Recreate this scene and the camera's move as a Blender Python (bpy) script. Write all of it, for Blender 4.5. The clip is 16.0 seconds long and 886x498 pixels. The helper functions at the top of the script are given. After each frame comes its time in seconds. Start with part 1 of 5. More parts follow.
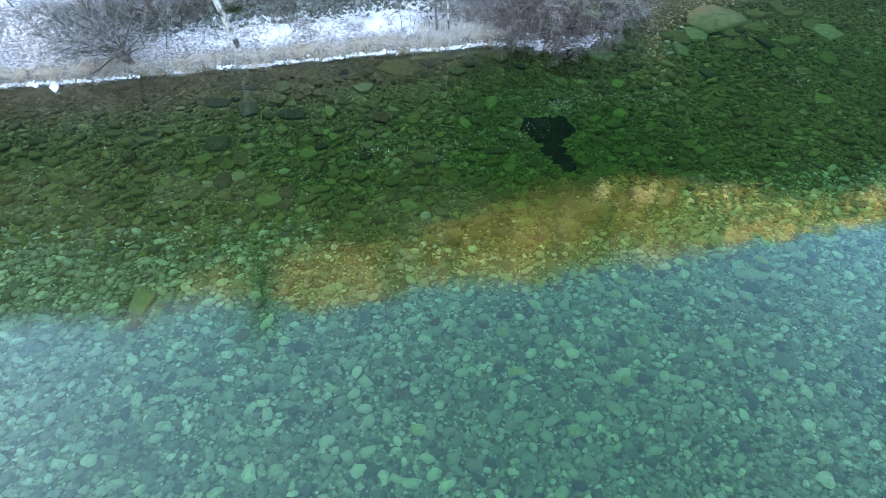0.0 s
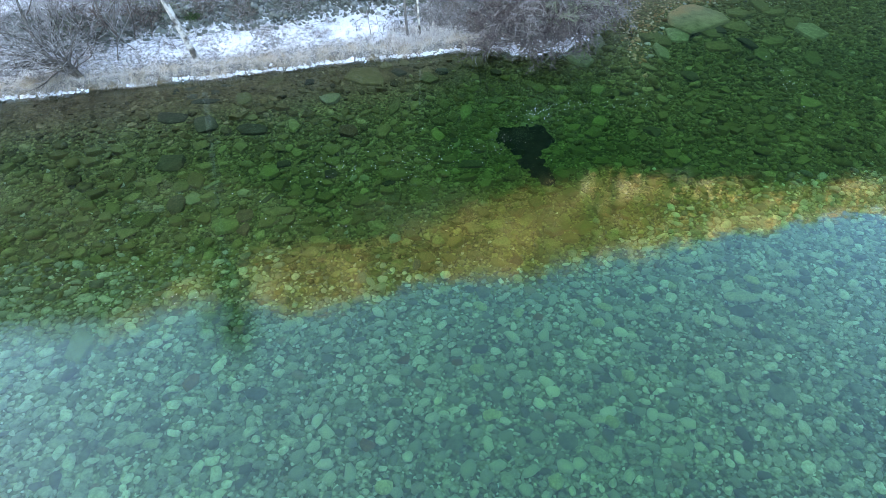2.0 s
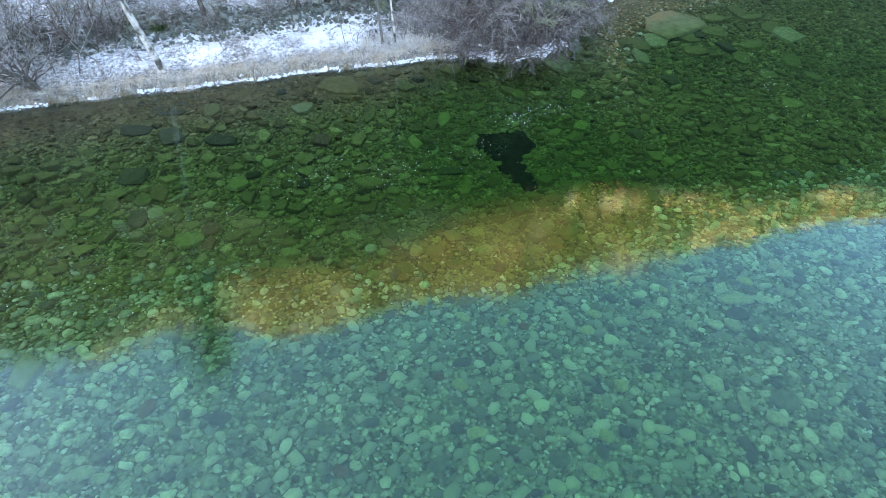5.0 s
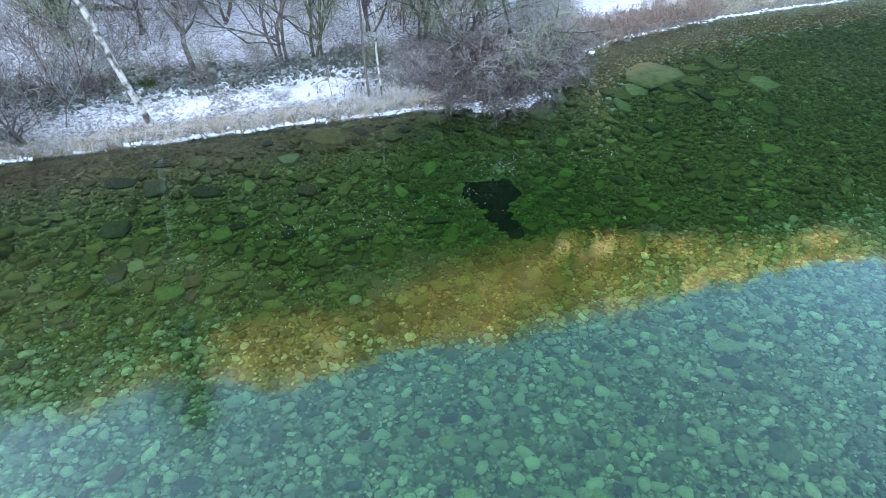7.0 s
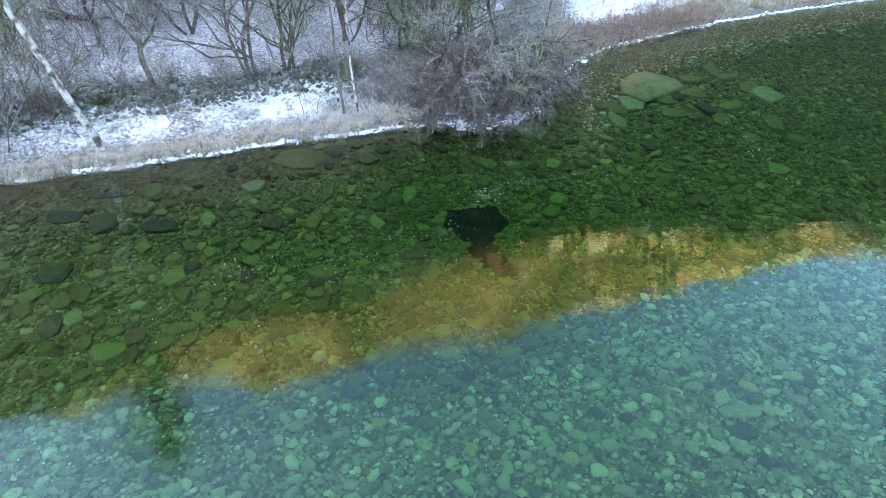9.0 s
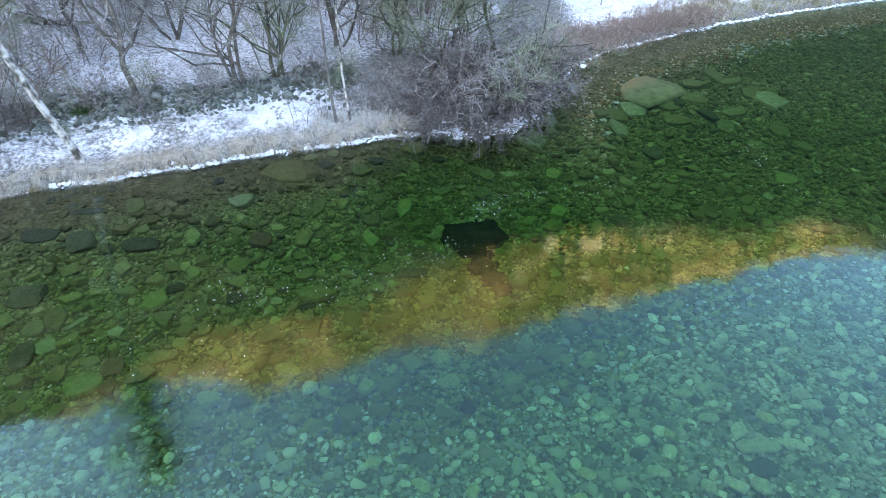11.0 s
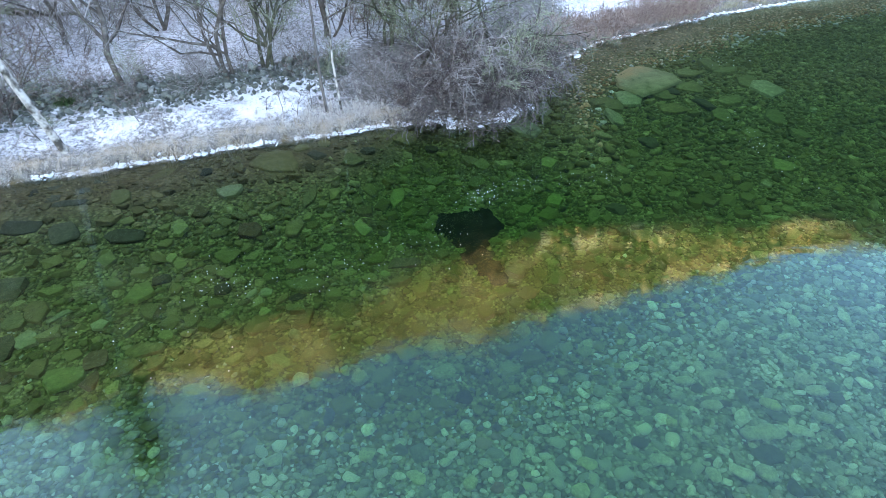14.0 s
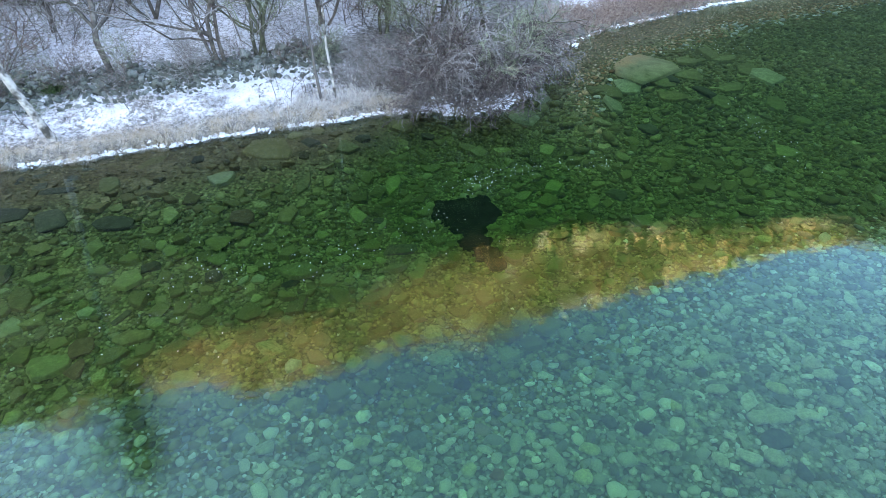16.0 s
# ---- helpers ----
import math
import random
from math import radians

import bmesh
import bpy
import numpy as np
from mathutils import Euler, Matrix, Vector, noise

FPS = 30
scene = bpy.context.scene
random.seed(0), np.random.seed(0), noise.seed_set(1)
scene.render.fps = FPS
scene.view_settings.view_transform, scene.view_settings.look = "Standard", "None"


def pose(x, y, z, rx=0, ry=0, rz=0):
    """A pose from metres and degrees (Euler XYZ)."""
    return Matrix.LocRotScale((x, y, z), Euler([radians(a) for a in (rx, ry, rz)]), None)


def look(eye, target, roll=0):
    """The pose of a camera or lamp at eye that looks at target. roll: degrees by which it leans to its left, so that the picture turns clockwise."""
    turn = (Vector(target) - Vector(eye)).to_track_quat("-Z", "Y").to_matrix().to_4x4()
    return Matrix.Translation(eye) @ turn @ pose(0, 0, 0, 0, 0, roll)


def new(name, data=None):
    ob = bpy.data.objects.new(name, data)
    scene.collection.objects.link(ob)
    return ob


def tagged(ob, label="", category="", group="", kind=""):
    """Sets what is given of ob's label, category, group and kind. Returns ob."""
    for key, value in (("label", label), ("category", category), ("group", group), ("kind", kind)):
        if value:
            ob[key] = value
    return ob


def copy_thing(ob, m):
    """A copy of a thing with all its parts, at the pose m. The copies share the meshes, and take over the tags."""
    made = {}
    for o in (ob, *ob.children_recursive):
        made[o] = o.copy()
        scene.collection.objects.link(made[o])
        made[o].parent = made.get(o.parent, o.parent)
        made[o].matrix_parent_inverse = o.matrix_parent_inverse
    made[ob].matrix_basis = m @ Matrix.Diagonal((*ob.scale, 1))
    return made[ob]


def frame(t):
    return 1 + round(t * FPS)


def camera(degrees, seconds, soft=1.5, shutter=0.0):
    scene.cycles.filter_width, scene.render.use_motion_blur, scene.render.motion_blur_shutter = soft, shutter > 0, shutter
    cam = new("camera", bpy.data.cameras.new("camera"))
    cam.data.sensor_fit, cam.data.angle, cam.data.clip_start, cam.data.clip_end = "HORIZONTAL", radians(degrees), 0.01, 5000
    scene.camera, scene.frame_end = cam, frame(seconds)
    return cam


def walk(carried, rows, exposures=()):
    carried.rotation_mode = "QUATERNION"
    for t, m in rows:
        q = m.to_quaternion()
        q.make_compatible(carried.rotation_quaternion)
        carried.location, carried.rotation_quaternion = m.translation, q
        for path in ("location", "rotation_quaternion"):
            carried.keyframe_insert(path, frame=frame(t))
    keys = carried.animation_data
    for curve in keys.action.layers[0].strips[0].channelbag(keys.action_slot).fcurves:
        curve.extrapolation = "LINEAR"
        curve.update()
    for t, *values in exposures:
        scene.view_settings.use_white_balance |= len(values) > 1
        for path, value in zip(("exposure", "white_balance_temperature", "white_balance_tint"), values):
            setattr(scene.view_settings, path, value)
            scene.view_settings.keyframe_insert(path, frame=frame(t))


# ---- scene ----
EXPO, KELVIN, TINT = 3.96, 7250, 12
SKY_STRENGTH = 0.084
WATER_TINT = (0.55, 0.80, 0.49, 1.0)
WATER_IOR, RIPPLE = 1.57, 0.075

# ---------------------------------------------------------------- camera
def aim(x, y, z, yaw, pitch, roll):
    a, p = radians(yaw), radians(pitch)
    way = Vector((-math.sin(a) * math.cos(p), math.cos(a) * math.cos(p), math.sin(p)))
    return look((x, y, z), Vector((x, y, z)) + 2 * way, roll)


# seconds, place in metres, yaw, pitch and roll in degrees
PATH = [
    (0, -0.362, -1.078, 7.896, 5.01, -44.64, 0.48),
    (0.5, -0.272, -0.869, 7.920, 4.62, -44.69, 0.46),
    (1, -0.194, -0.498, 7.942, 4.06, -44.73, 0.46),
    (1.5, -0.106, -0.190, 7.878, 3.59, -44.80, 0.46),
    (2, -0.089, -0.032, 7.720, 3.13, -44.86, 0.47),
    (2.5, -0.087, 0.079, 7.567, 2.68, -44.95, 0.50),
    (3, -0.070, 0.155, 7.416, 2.32, -45.03, 0.49),
    (3.5, -0.036, 0.196, 7.270, 1.98, -45.11, 0.47),
    (4, 0.006, 0.217, 7.176, 1.71, -45.19, 0.40),
    (4.5, 0.036, 0.228, 7.149, 1.43, -45.25, 0.34),
    (4.7, 0.043, 0.238, 7.144, 1.34, -45.17, 0.32),
    (4.8, 0.047, 0.246, 7.140, 1.28, -44.66, 0.32),
    (4.9, 0.053, 0.252, 7.137, 1.23, -43.80, 0.31),
    (5, 0.058, 0.256, 7.134, 1.18, -42.79, 0.30),
    (5.1, 0.064, 0.256, 7.130, 1.14, -41.69, 0.29),
    (5.2, 0.072, 0.257, 7.126, 1.10, -40.63, 0.27),
    (5.4, 0.084, 0.258, 7.120, 1.02, -38.95, 0.25),
    (5.6, 0.096, 0.260, 7.116, 0.92, -38.16, 0.23),
    (6.0, 0.122, 0.270, 7.110, 0.71, -37.96, 0.20),
    (6.6, 0.165, 0.325, 7.103, 0.38, -37.95, 0.17),
    (7.0, 0.196, 0.430, 7.099, 0.16, -37.95, 0.15),
    (7.3, 0.228, 0.560, 7.097, 0.02, -37.97, 0.13),
    (7.5, 0.260, 0.697, 7.094, -0.05, -37.99, 0.12),
    (8, 0.353, 1.103, 7.079, -0.23, -38.06, 0.11),
    (8.5, 0.456, 1.564, 7.066, -0.39, -38.14, 0.08),
    (9, 0.547, 1.998, 7.052, -0.56, -38.20, 0.08),
    (9.3, 0.580, 2.216, 7.040, -0.66, -38.22, 0.09),
    (9.8, 0.575, 2.475, 7.020, -0.83, -38.23, 0.12),
    (10.6, 0.525, 2.665, 7.002, -1.12, -38.22, 0.15),
    (11.5, 0.496, 2.745, 6.990, -1.40, -38.22, 0.16),
    (12, 0.489, 2.784, 6.968, -1.50, -38.23, 0.14),
    (12.5, 0.487, 2.771, 6.868, -1.60, -38.22, 0.11),
    (13, 0.488, 2.750, 6.768, -1.71, -38.22, 0.10),
    (13.5, 0.496, 2.752, 6.702, -1.87, -38.23, 0.12),
    (14, 0.516, 2.772, 6.637, -2.00, -38.20, 0.10),
    (14.5, 0.528, 2.788, 6.565, -2.06, -38.21, 0.05),
    (15, 0.528, 2.791, 6.483, -2.15, -38.24, 0.04),
    (15.5, 0.529, 2.795, 6.373, -2.22, -38.20, 0.01),
    (16, 0.534, 2.800, 6.247, -2.31, -38.20, 0.0),
]
cam = camera(78.8, 16.0, soft=0.6)
walk(cam, [(t, aim(*p)) for t, *p in PATH], exposures=[(0, EXPO + 0.05, KELVIN - 20, TINT - 3), (4.7, EXPO + 0.06, KELVIN - 20, TINT - 2), (7.3, EXPO + 0.03, KELVIN + 130, TINT), (9.2, EXPO + 0.03, KELVIN + 130, TINT), (11.5, EXPO, KELVIN, TINT), (16, EXPO + 0.07, KELVIN, TINT)])

# ---------------------------------------------------------------- light
SUN_EL, SUN_AZ = radians(32.0), radians(250.0)   # azimuth clockwise from +y; sun over the ridge behind
SUN_WAY = Vector((math.sin(SUN_AZ) * math.cos(SUN_EL), math.cos(SUN_AZ) * math.cos(SUN_EL), math.sin(SUN_EL)))
world = bpy.data.worlds.new("world")
scene.world = world
world.use_nodes = True
wt = world.node_tree
sky = wt.nodes.new("ShaderNodeTexSky")
sky.sky_type, sky.sun_disc = "NISHITA", False
sky.sun_elevation, sky.sun_rotation = SUN_EL, SUN_AZ
sky.air_density, sky.dust_density, sky.ozone_density = 1.2, 1.6, 2.2
wt.nodes["Background"].inputs["Strength"].default_value = SKY_STRENGTH
wt.links.new(sky.outputs[0], wt.nodes["Background"].inputs["Color"])
sun = new("sun", bpy.data.lights.new("sun", "SUN"))
sun.data.energy, sun.data.angle, sun.data.color = 5.0, radians(0.5), (1.0, 0.73, 0.45)
sun.matrix_world = look(SUN_WAY * 100, (0, 0, 0))


# ---------------------------------------------------------------- noise and shapes
def hash2(ix, iy, seed):
    h = np.sin(ix * 127.1 + iy * 311.7 + seed * 74.7) * 43758.5453
    return h - np.floor(h)


def vnoise(x, y, seed=0):
    """Smooth value noise, 0 to 1."""
    ix, iy = np.floor(x), np.floor(y)
    fx, fy = x - ix, y - iy
    fx, fy = fx * fx * (3 - 2 * fx), fy * fy * (3 - 2 * fy)
    a, b = hash2(ix, iy, seed), hash2(ix + 1, iy, seed)
    c, d = hash2(ix, iy + 1, seed), hash2(ix + 1, iy + 1, seed)
    return (a * (1 - fx) + b * fx) * (1 - fy) + (c * (1 - fx) + d * fx) * fy


def fbm(x, y, seed=0, octaves=4):
    x, y = np.asarray(x, float), np.asarray(y, float)
    total, gain, norm = 0.0, 1.0, 0.0
    for n in range(octaves):
        total = total + gain * vnoise(x * 2**n + 13.7 * n, y * 2**n - 7.1 * n, seed + n)
        norm += gain
        gain *= 0.5
    return total / norm


def smooth(a, b, x):
    t = np.clip((np.asarray(x, float) - a) / (b - a), 0, 1)
    return t * t * (3 - 2 * t)


def mesh_of(name, verts, faces, material, flat=False):
    me = bpy.data.meshes.new(name)
    me.from_pydata(np.asarray(verts).tolist() if isinstance(verts, np.ndarray) else verts, [], faces.tolist() if isinstance(faces, np.ndarray) else faces)
    me.materials.append(material)
    me.polygons.foreach_set("use_smooth", [not flat] * len(me.polygons))
    me.update()
    return me


def part(name, me, parent, label=""):
    ob = new(name, me)
    ob.parent = parent
    return tagged(ob, label) if label else ob


# ---------------------------------------------------------------- materials
def material(name, rough=0.8, specular=0.3):
    m = bpy.data.materials.new(name)
    m.use_nodes = True
    b = m.node_tree.nodes["Principled BSDF"]
    b.inputs["Roughness"].default_value = rough
    b.inputs["Specular IOR Level"].default_value = specular
    return m, m.node_tree, b


def node(tree, kind, **values):
    n = tree.nodes.new(kind)
    for k, v in values.items():
        n.inputs[k].default_value = v
    return n


def noise_of(tree, scale, detail=4.0, coords="Object", rough=0.55, stretch=None):
    tc = tree.nodes.new("ShaderNodeTexCoord")
    out = tc.outputs[coords]
    if stretch:
        mp = node(tree, "ShaderNodeMapping", Scale=stretch)
        tree.links.new(out, mp.inputs["Vector"])
        out = mp.outputs[0]
    n = node(tree, "ShaderNodeTexNoise", Scale=scale, Detail=detail, Roughness=rough)
    tree.links.new(out, n.inputs["Vector"])
    return n.outputs[0]


def ramp(tree, fac, stops, mode="LINEAR"):
    r = tree.nodes.new("ShaderNodeValToRGB")
    r.color_ramp.interpolation = mode
    e = r.color_ramp.elements
    while len(e) < len(stops):
        e.new(0.5)
    for el, (p, c) in zip(e, stops):
        el.position = p
        el.color = (*c, 1)
    tree.links.new(fac, r.inputs[0])
    return r.outputs[0]


def mixed(tree, fac, a, b, mode="MIX"):
    n = tree.nodes.new("ShaderNodeMix")
    n.data_type, n.blend_type = "RGBA", mode
    for sock, v in ((n.inputs[0], fac), (n.inputs[6], a), (n.inputs[7], b)):
        if isinstance(v, (int, float)):
            sock.default_value = v
        elif isinstance(v, tuple):
            sock.default_value = (*v, 1)
        else:
            tree.links.new(v, sock)
    return n.outputs[2]


def bump(tree, bsdf, height, strength, distance):
    n = node(tree, "ShaderNodeBump", Strength=strength, Distance=distance)
    tree.links.new(height, n.inputs["Height"])
    tree.links.new(n.outputs[0], bsdf.inputs["Normal"])


def stone_material(name, stops, per_object=False, snowy=0.0, tint=None, patch=None):
    m, t, b = material(name, 0.75, 0.25)
    if per_object:
        rnd = t.nodes.new("ShaderNodeObjectInfo").outputs["Random"]
    else:
        rnd = t.nodes.new("ShaderNodeNewGeometry").outputs["Random Per Island"]
    base = ramp(t, rnd, stops)
    grain = noise_of(t, 13.0, 6.0, rough=0.72)
    base = mixed(t, 0.95, base, ramp(t, grain, [(0.3, (0.5, 0.5, 0.5)), (0.5, (0.94, 0.94, 0.94)), (0.7, (1.32, 1.32, 1.3))]), "MULTIPLY")
    blot = noise_of(t, 4.5, 4.0)
    if tint:
        base = mixed(t, ramp(t, blot, [(0.42, (0, 0, 0)), (0.62, (0.75, 0.75, 0.75))]), base, tint)
    if patch:
        where = t.nodes.new("ShaderNodeNewGeometry")
        wide = node(t, "ShaderNodeTexNoise", Scale=0.55, Detail=5.0, Roughness=0.6)
        t.links.new(where.outputs["Position"], wide.inputs["Vector"])
        base = mixed(t, ramp(t, wide.outputs[0], [(0.47, (0, 0, 0)), (0.62, (0.66, 0.66, 0.66))]), base, patch)
    if snowy:
        geo = t.nodes.new("ShaderNodeNewGeometry")
        sep = t.nodes.new("ShaderNodeSeparateXYZ")
        t.links.new(geo.outputs["Normal"], sep.inputs[0])
        add = t.nodes.new("ShaderNodeMath")
        add.operation = "MULTIPLY"
        t.links.new(sep.outputs[2], add.inputs[0])
        t.links.new(noise_of(t, 5.0, 4.0), add.inputs[1])
        base = mixed(t, ramp(t, add.outputs[0], [(0.62 - snowy, (0, 0, 0)), (0.72 - snowy, (1, 1, 1))]), base, (0.75, 0.78, 0.84))
    t.links.new(base, b.inputs["Base Color"])
    bump(t, b, noise_of(t, 30.0, 4.0), 0.5, 0.01)
    return m


CLEAN = [(0.0, (0.11, 0.11, 0.094)), (0.12, (0.19, 0.193, 0.165)), (0.35, (0.32, 0.325, 0.272)), (0.62, (0.455, 0.46, 0.39)),
         (0.82, (0.595, 0.595, 0.51)), (0.93, (0.76, 0.76, 0.67)), (0.965, (0.24, 0.18, 0.135)), (1.0, (0.80, 0.80, 0.74))]
ALGAE = [(0.0, (0.075, 0.068, 0.027)), (0.25, (0.14, 0.132, 0.05)), (0.55, (0.212, 0.205, 0.082)), (0.80, (0.305, 0.30, 0.13)),
         (0.93, (0.43, 0.435, 0.21)), (0.96, (0.18, 0.13, 0.06)), (1.0, (0.44, 0.45, 0.30))]
BROWN = [(0.0, (0.055, 0.044, 0.019)), (0.4, (0.125, 0.10, 0.044)), (0.75, (0.23, 0.178, 0.084)), (1.0, (0.38, 0.31, 0.175))]
M_BROWN = stone_material("silted_brown_rock", BROWN, tint=(0.14, 0.115, 0.05))
M_BROWNPEBBLE = stone_material("brown_shore_gravel", [(0.0, (0.18, 0.10, 0.042)), (0.4, (0.40, 0.24, 0.108)), (0.75, (0.54, 0.37, 0.20)), (1.0, (0.70, 0.58, 0.43))])
M_PEBBLE = stone_material("pale_river_cobble", CLEAN)
M_PEBBLE_ONE = stone_material("pale_river_cobble_single", CLEAN, True)
M_ALGAE = stone_material("algae_coated_rock", ALGAE, tint=(0.19, 0.18, 0.07), patch=(0.13, 0.112, 0.044))
M_ALGAE_ONE = stone_material("algae_coated_rock_single", ALGAE, True, tint=(0.19, 0.18, 0.07), patch=(0.13, 0.112, 0.044))
M_WALL = stone_material("mossy_rubble", [(0, (0.055, 0.06, 0.054)), (0.4, (0.135, 0.148, 0.133)), (0.8, (0.23, 0.25, 0.235)), (1, (0.34, 0.36, 0.35))],
                        True, snowy=-0.05, tint=(0.11, 0.12, 0.095))

M_RUBBLE = stone_material("mossy_small_rubble", [(0, (0.045, 0.05, 0.045)), (0.5, (0.125, 0.138, 0.124)), (0.85, (0.22, 0.24, 0.225)), (1, (0.35, 0.37, 0.36))],
                          snowy=-0.06, tint=(0.11, 0.12, 0.095))


def slab_material():
    m, t, b = material("ochre_slab", 0.8, 0.2)
    # an ochre stain over the upstream corner
    tc = t.nodes.new("ShaderNodeTexCoord")
    way = node(t, "ShaderNodeVectorMath")
    way.operation = "DOT_PRODUCT"
    way.inputs[1].default_value = (-0.32, 0.30, 0.0)
    t.links.new(tc.outputs["Object"], way.inputs[0])
    add = node(t, "ShaderNodeMath")
    add.operation = "ADD"
    t.links.new(way.outputs["Value"], add.inputs[0])
    t.links.new(noise_of(t, 1.6, 6.0), add.inputs[1])
    grey = ramp(t, noise_of(t, 2.4, 6.0), [(0.30, (0.14, 0.135, 0.075)), (0.42, (0.27, 0.245, 0.145)), (0.65, (0.36, 0.325, 0.20))])
    stain = ramp(t, add.outputs[0], [(0.55, (0, 0, 0)), (0.84, (1, 1, 1))])
    base = mixed(t, stain, grey, (0.43, 0.29, 0.16))
    t.links.new(base, b.inputs["Base Color"])
    bump(t, b, noise_of(t, 12.0), 0.5, 0.02)
    return m


def black_bed_material():
    m, t, b = material("black_bed", 0.95, 0.1)
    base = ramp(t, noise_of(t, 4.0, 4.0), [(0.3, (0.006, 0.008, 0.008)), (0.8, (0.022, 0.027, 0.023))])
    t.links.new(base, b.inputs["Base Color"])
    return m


def ground_material():
    """Gravel under the water, dry litter and snow on the land; the snow's cover is a field on the mesh."""
    m, t, b = material("ground", 0.9, 0.2)
    at = t.nodes.new("ShaderNodeAttribute")
    at.attribute_name = "cover"
    sep = t.nodes.new("ShaderNodeSeparateColor")
    t.links.new(at.outputs["Color"], sep.inputs[0])
    cells = node(t, "ShaderNodeTexVoronoi", Scale=15.0)
    t.links.new(t.nodes.new("ShaderNodeTexCoord").outputs["Object"], cells.inputs["Vector"])
    grey = t.nodes.new("ShaderNodeRGBToBW")
    t.links.new(cells.outputs["Color"], grey.inputs[0])
    gravel = ramp(t, grey.outputs[0], [(0.2, (0.16, 0.17, 0.13)), (0.5, (0.31, 0.33, 0.25)), (0.8, (0.48, 0.50, 0.39))])
    gravel = mixed(t, 0.8, gravel, ramp(t, cells.outputs["Distance"], [(0.25, (1.1, 1.1, 1.1)), (0.75, (0.35, 0.35, 0.35))]), "MULTIPLY")
    gravel = mixed(t, 0.7, gravel, ramp(t, noise_of(t, 3.0, 6.0, rough=0.7), [(0.35, (0.5, 0.5, 0.45)), (0.65, (1.2, 1.2, 1.1))]), "MULTIPLY")
    litter = ramp(t, noise_of(t, 7.0, 6.0, rough=0.7), [(0.3, (0.065, 0.062, 0.058)), (0.5, (0.16, 0.153, 0.142)), (0.7, (0.31, 0.30, 0.285))])
    snow = ramp(t, noise_of(t, 3.0, 5.0), [(0.3, (0.58, 0.60, 0.65)), (0.7, (0.76, 0.77, 0.80))])
    fac = t.nodes.new("ShaderNodeMath")
    fac.operation = "ADD"
    t.links.new(sep.outputs[0], fac.inputs[0])
    patch = t.nodes.new("ShaderNodeMath")
    patch.operation = "ADD"
    patch.inputs[1].default_value = -0.5
    t.links.new(noise_of(t, 9.0, 7.0, rough=0.8), patch.inputs[0])
    wide = t.nodes.new("ShaderNodeMath")
    wide.operation = "MULTIPLY"
    wide.inputs[1].default_value = 2.2
    t.links.new(patch.outputs[0], wide.inputs[0])
    t.links.new(wide.outputs[0], fac.inputs[1])
    cover = ramp(t, fac.outputs[0], [(0.36, (0, 0, 0)), (0.66, (1, 1, 1))])
    land = mixed(t, cover, litter, snow)
    alg = t.nodes.new("ShaderNodeAttribute")
    alg.attribute_name = "algae"
    gravel = mixed(t, alg.outputs["Fac"], gravel, mixed(t, 1.0, gravel, (0.74, 0.70, 0.42), "MULTIPLY"))
    mud = ramp(t, noise_of(t, 2.2, 6.0, rough=0.7), [(0.35, (0.10, 0.078, 0.038)), (0.65, (0.24, 0.185, 0.10))])
    mud = mixed(t, 0.6, mud, ramp(t, cells.outputs["Distance"], [(0.2, (1.3, 1.25, 1.2)), (0.75, (0.5, 0.5, 0.5))]), "MULTIPLY")
    gravel = mixed(t, sep.outputs[2], gravel, mud)
    t.links.new(mixed(t, sep.outputs[1], land, gravel), b.inputs["Base Color"])
    bump(t, b, noise_of(t, 11.0, 6.0, rough=0.7), 0.7, 0.06)
    return m


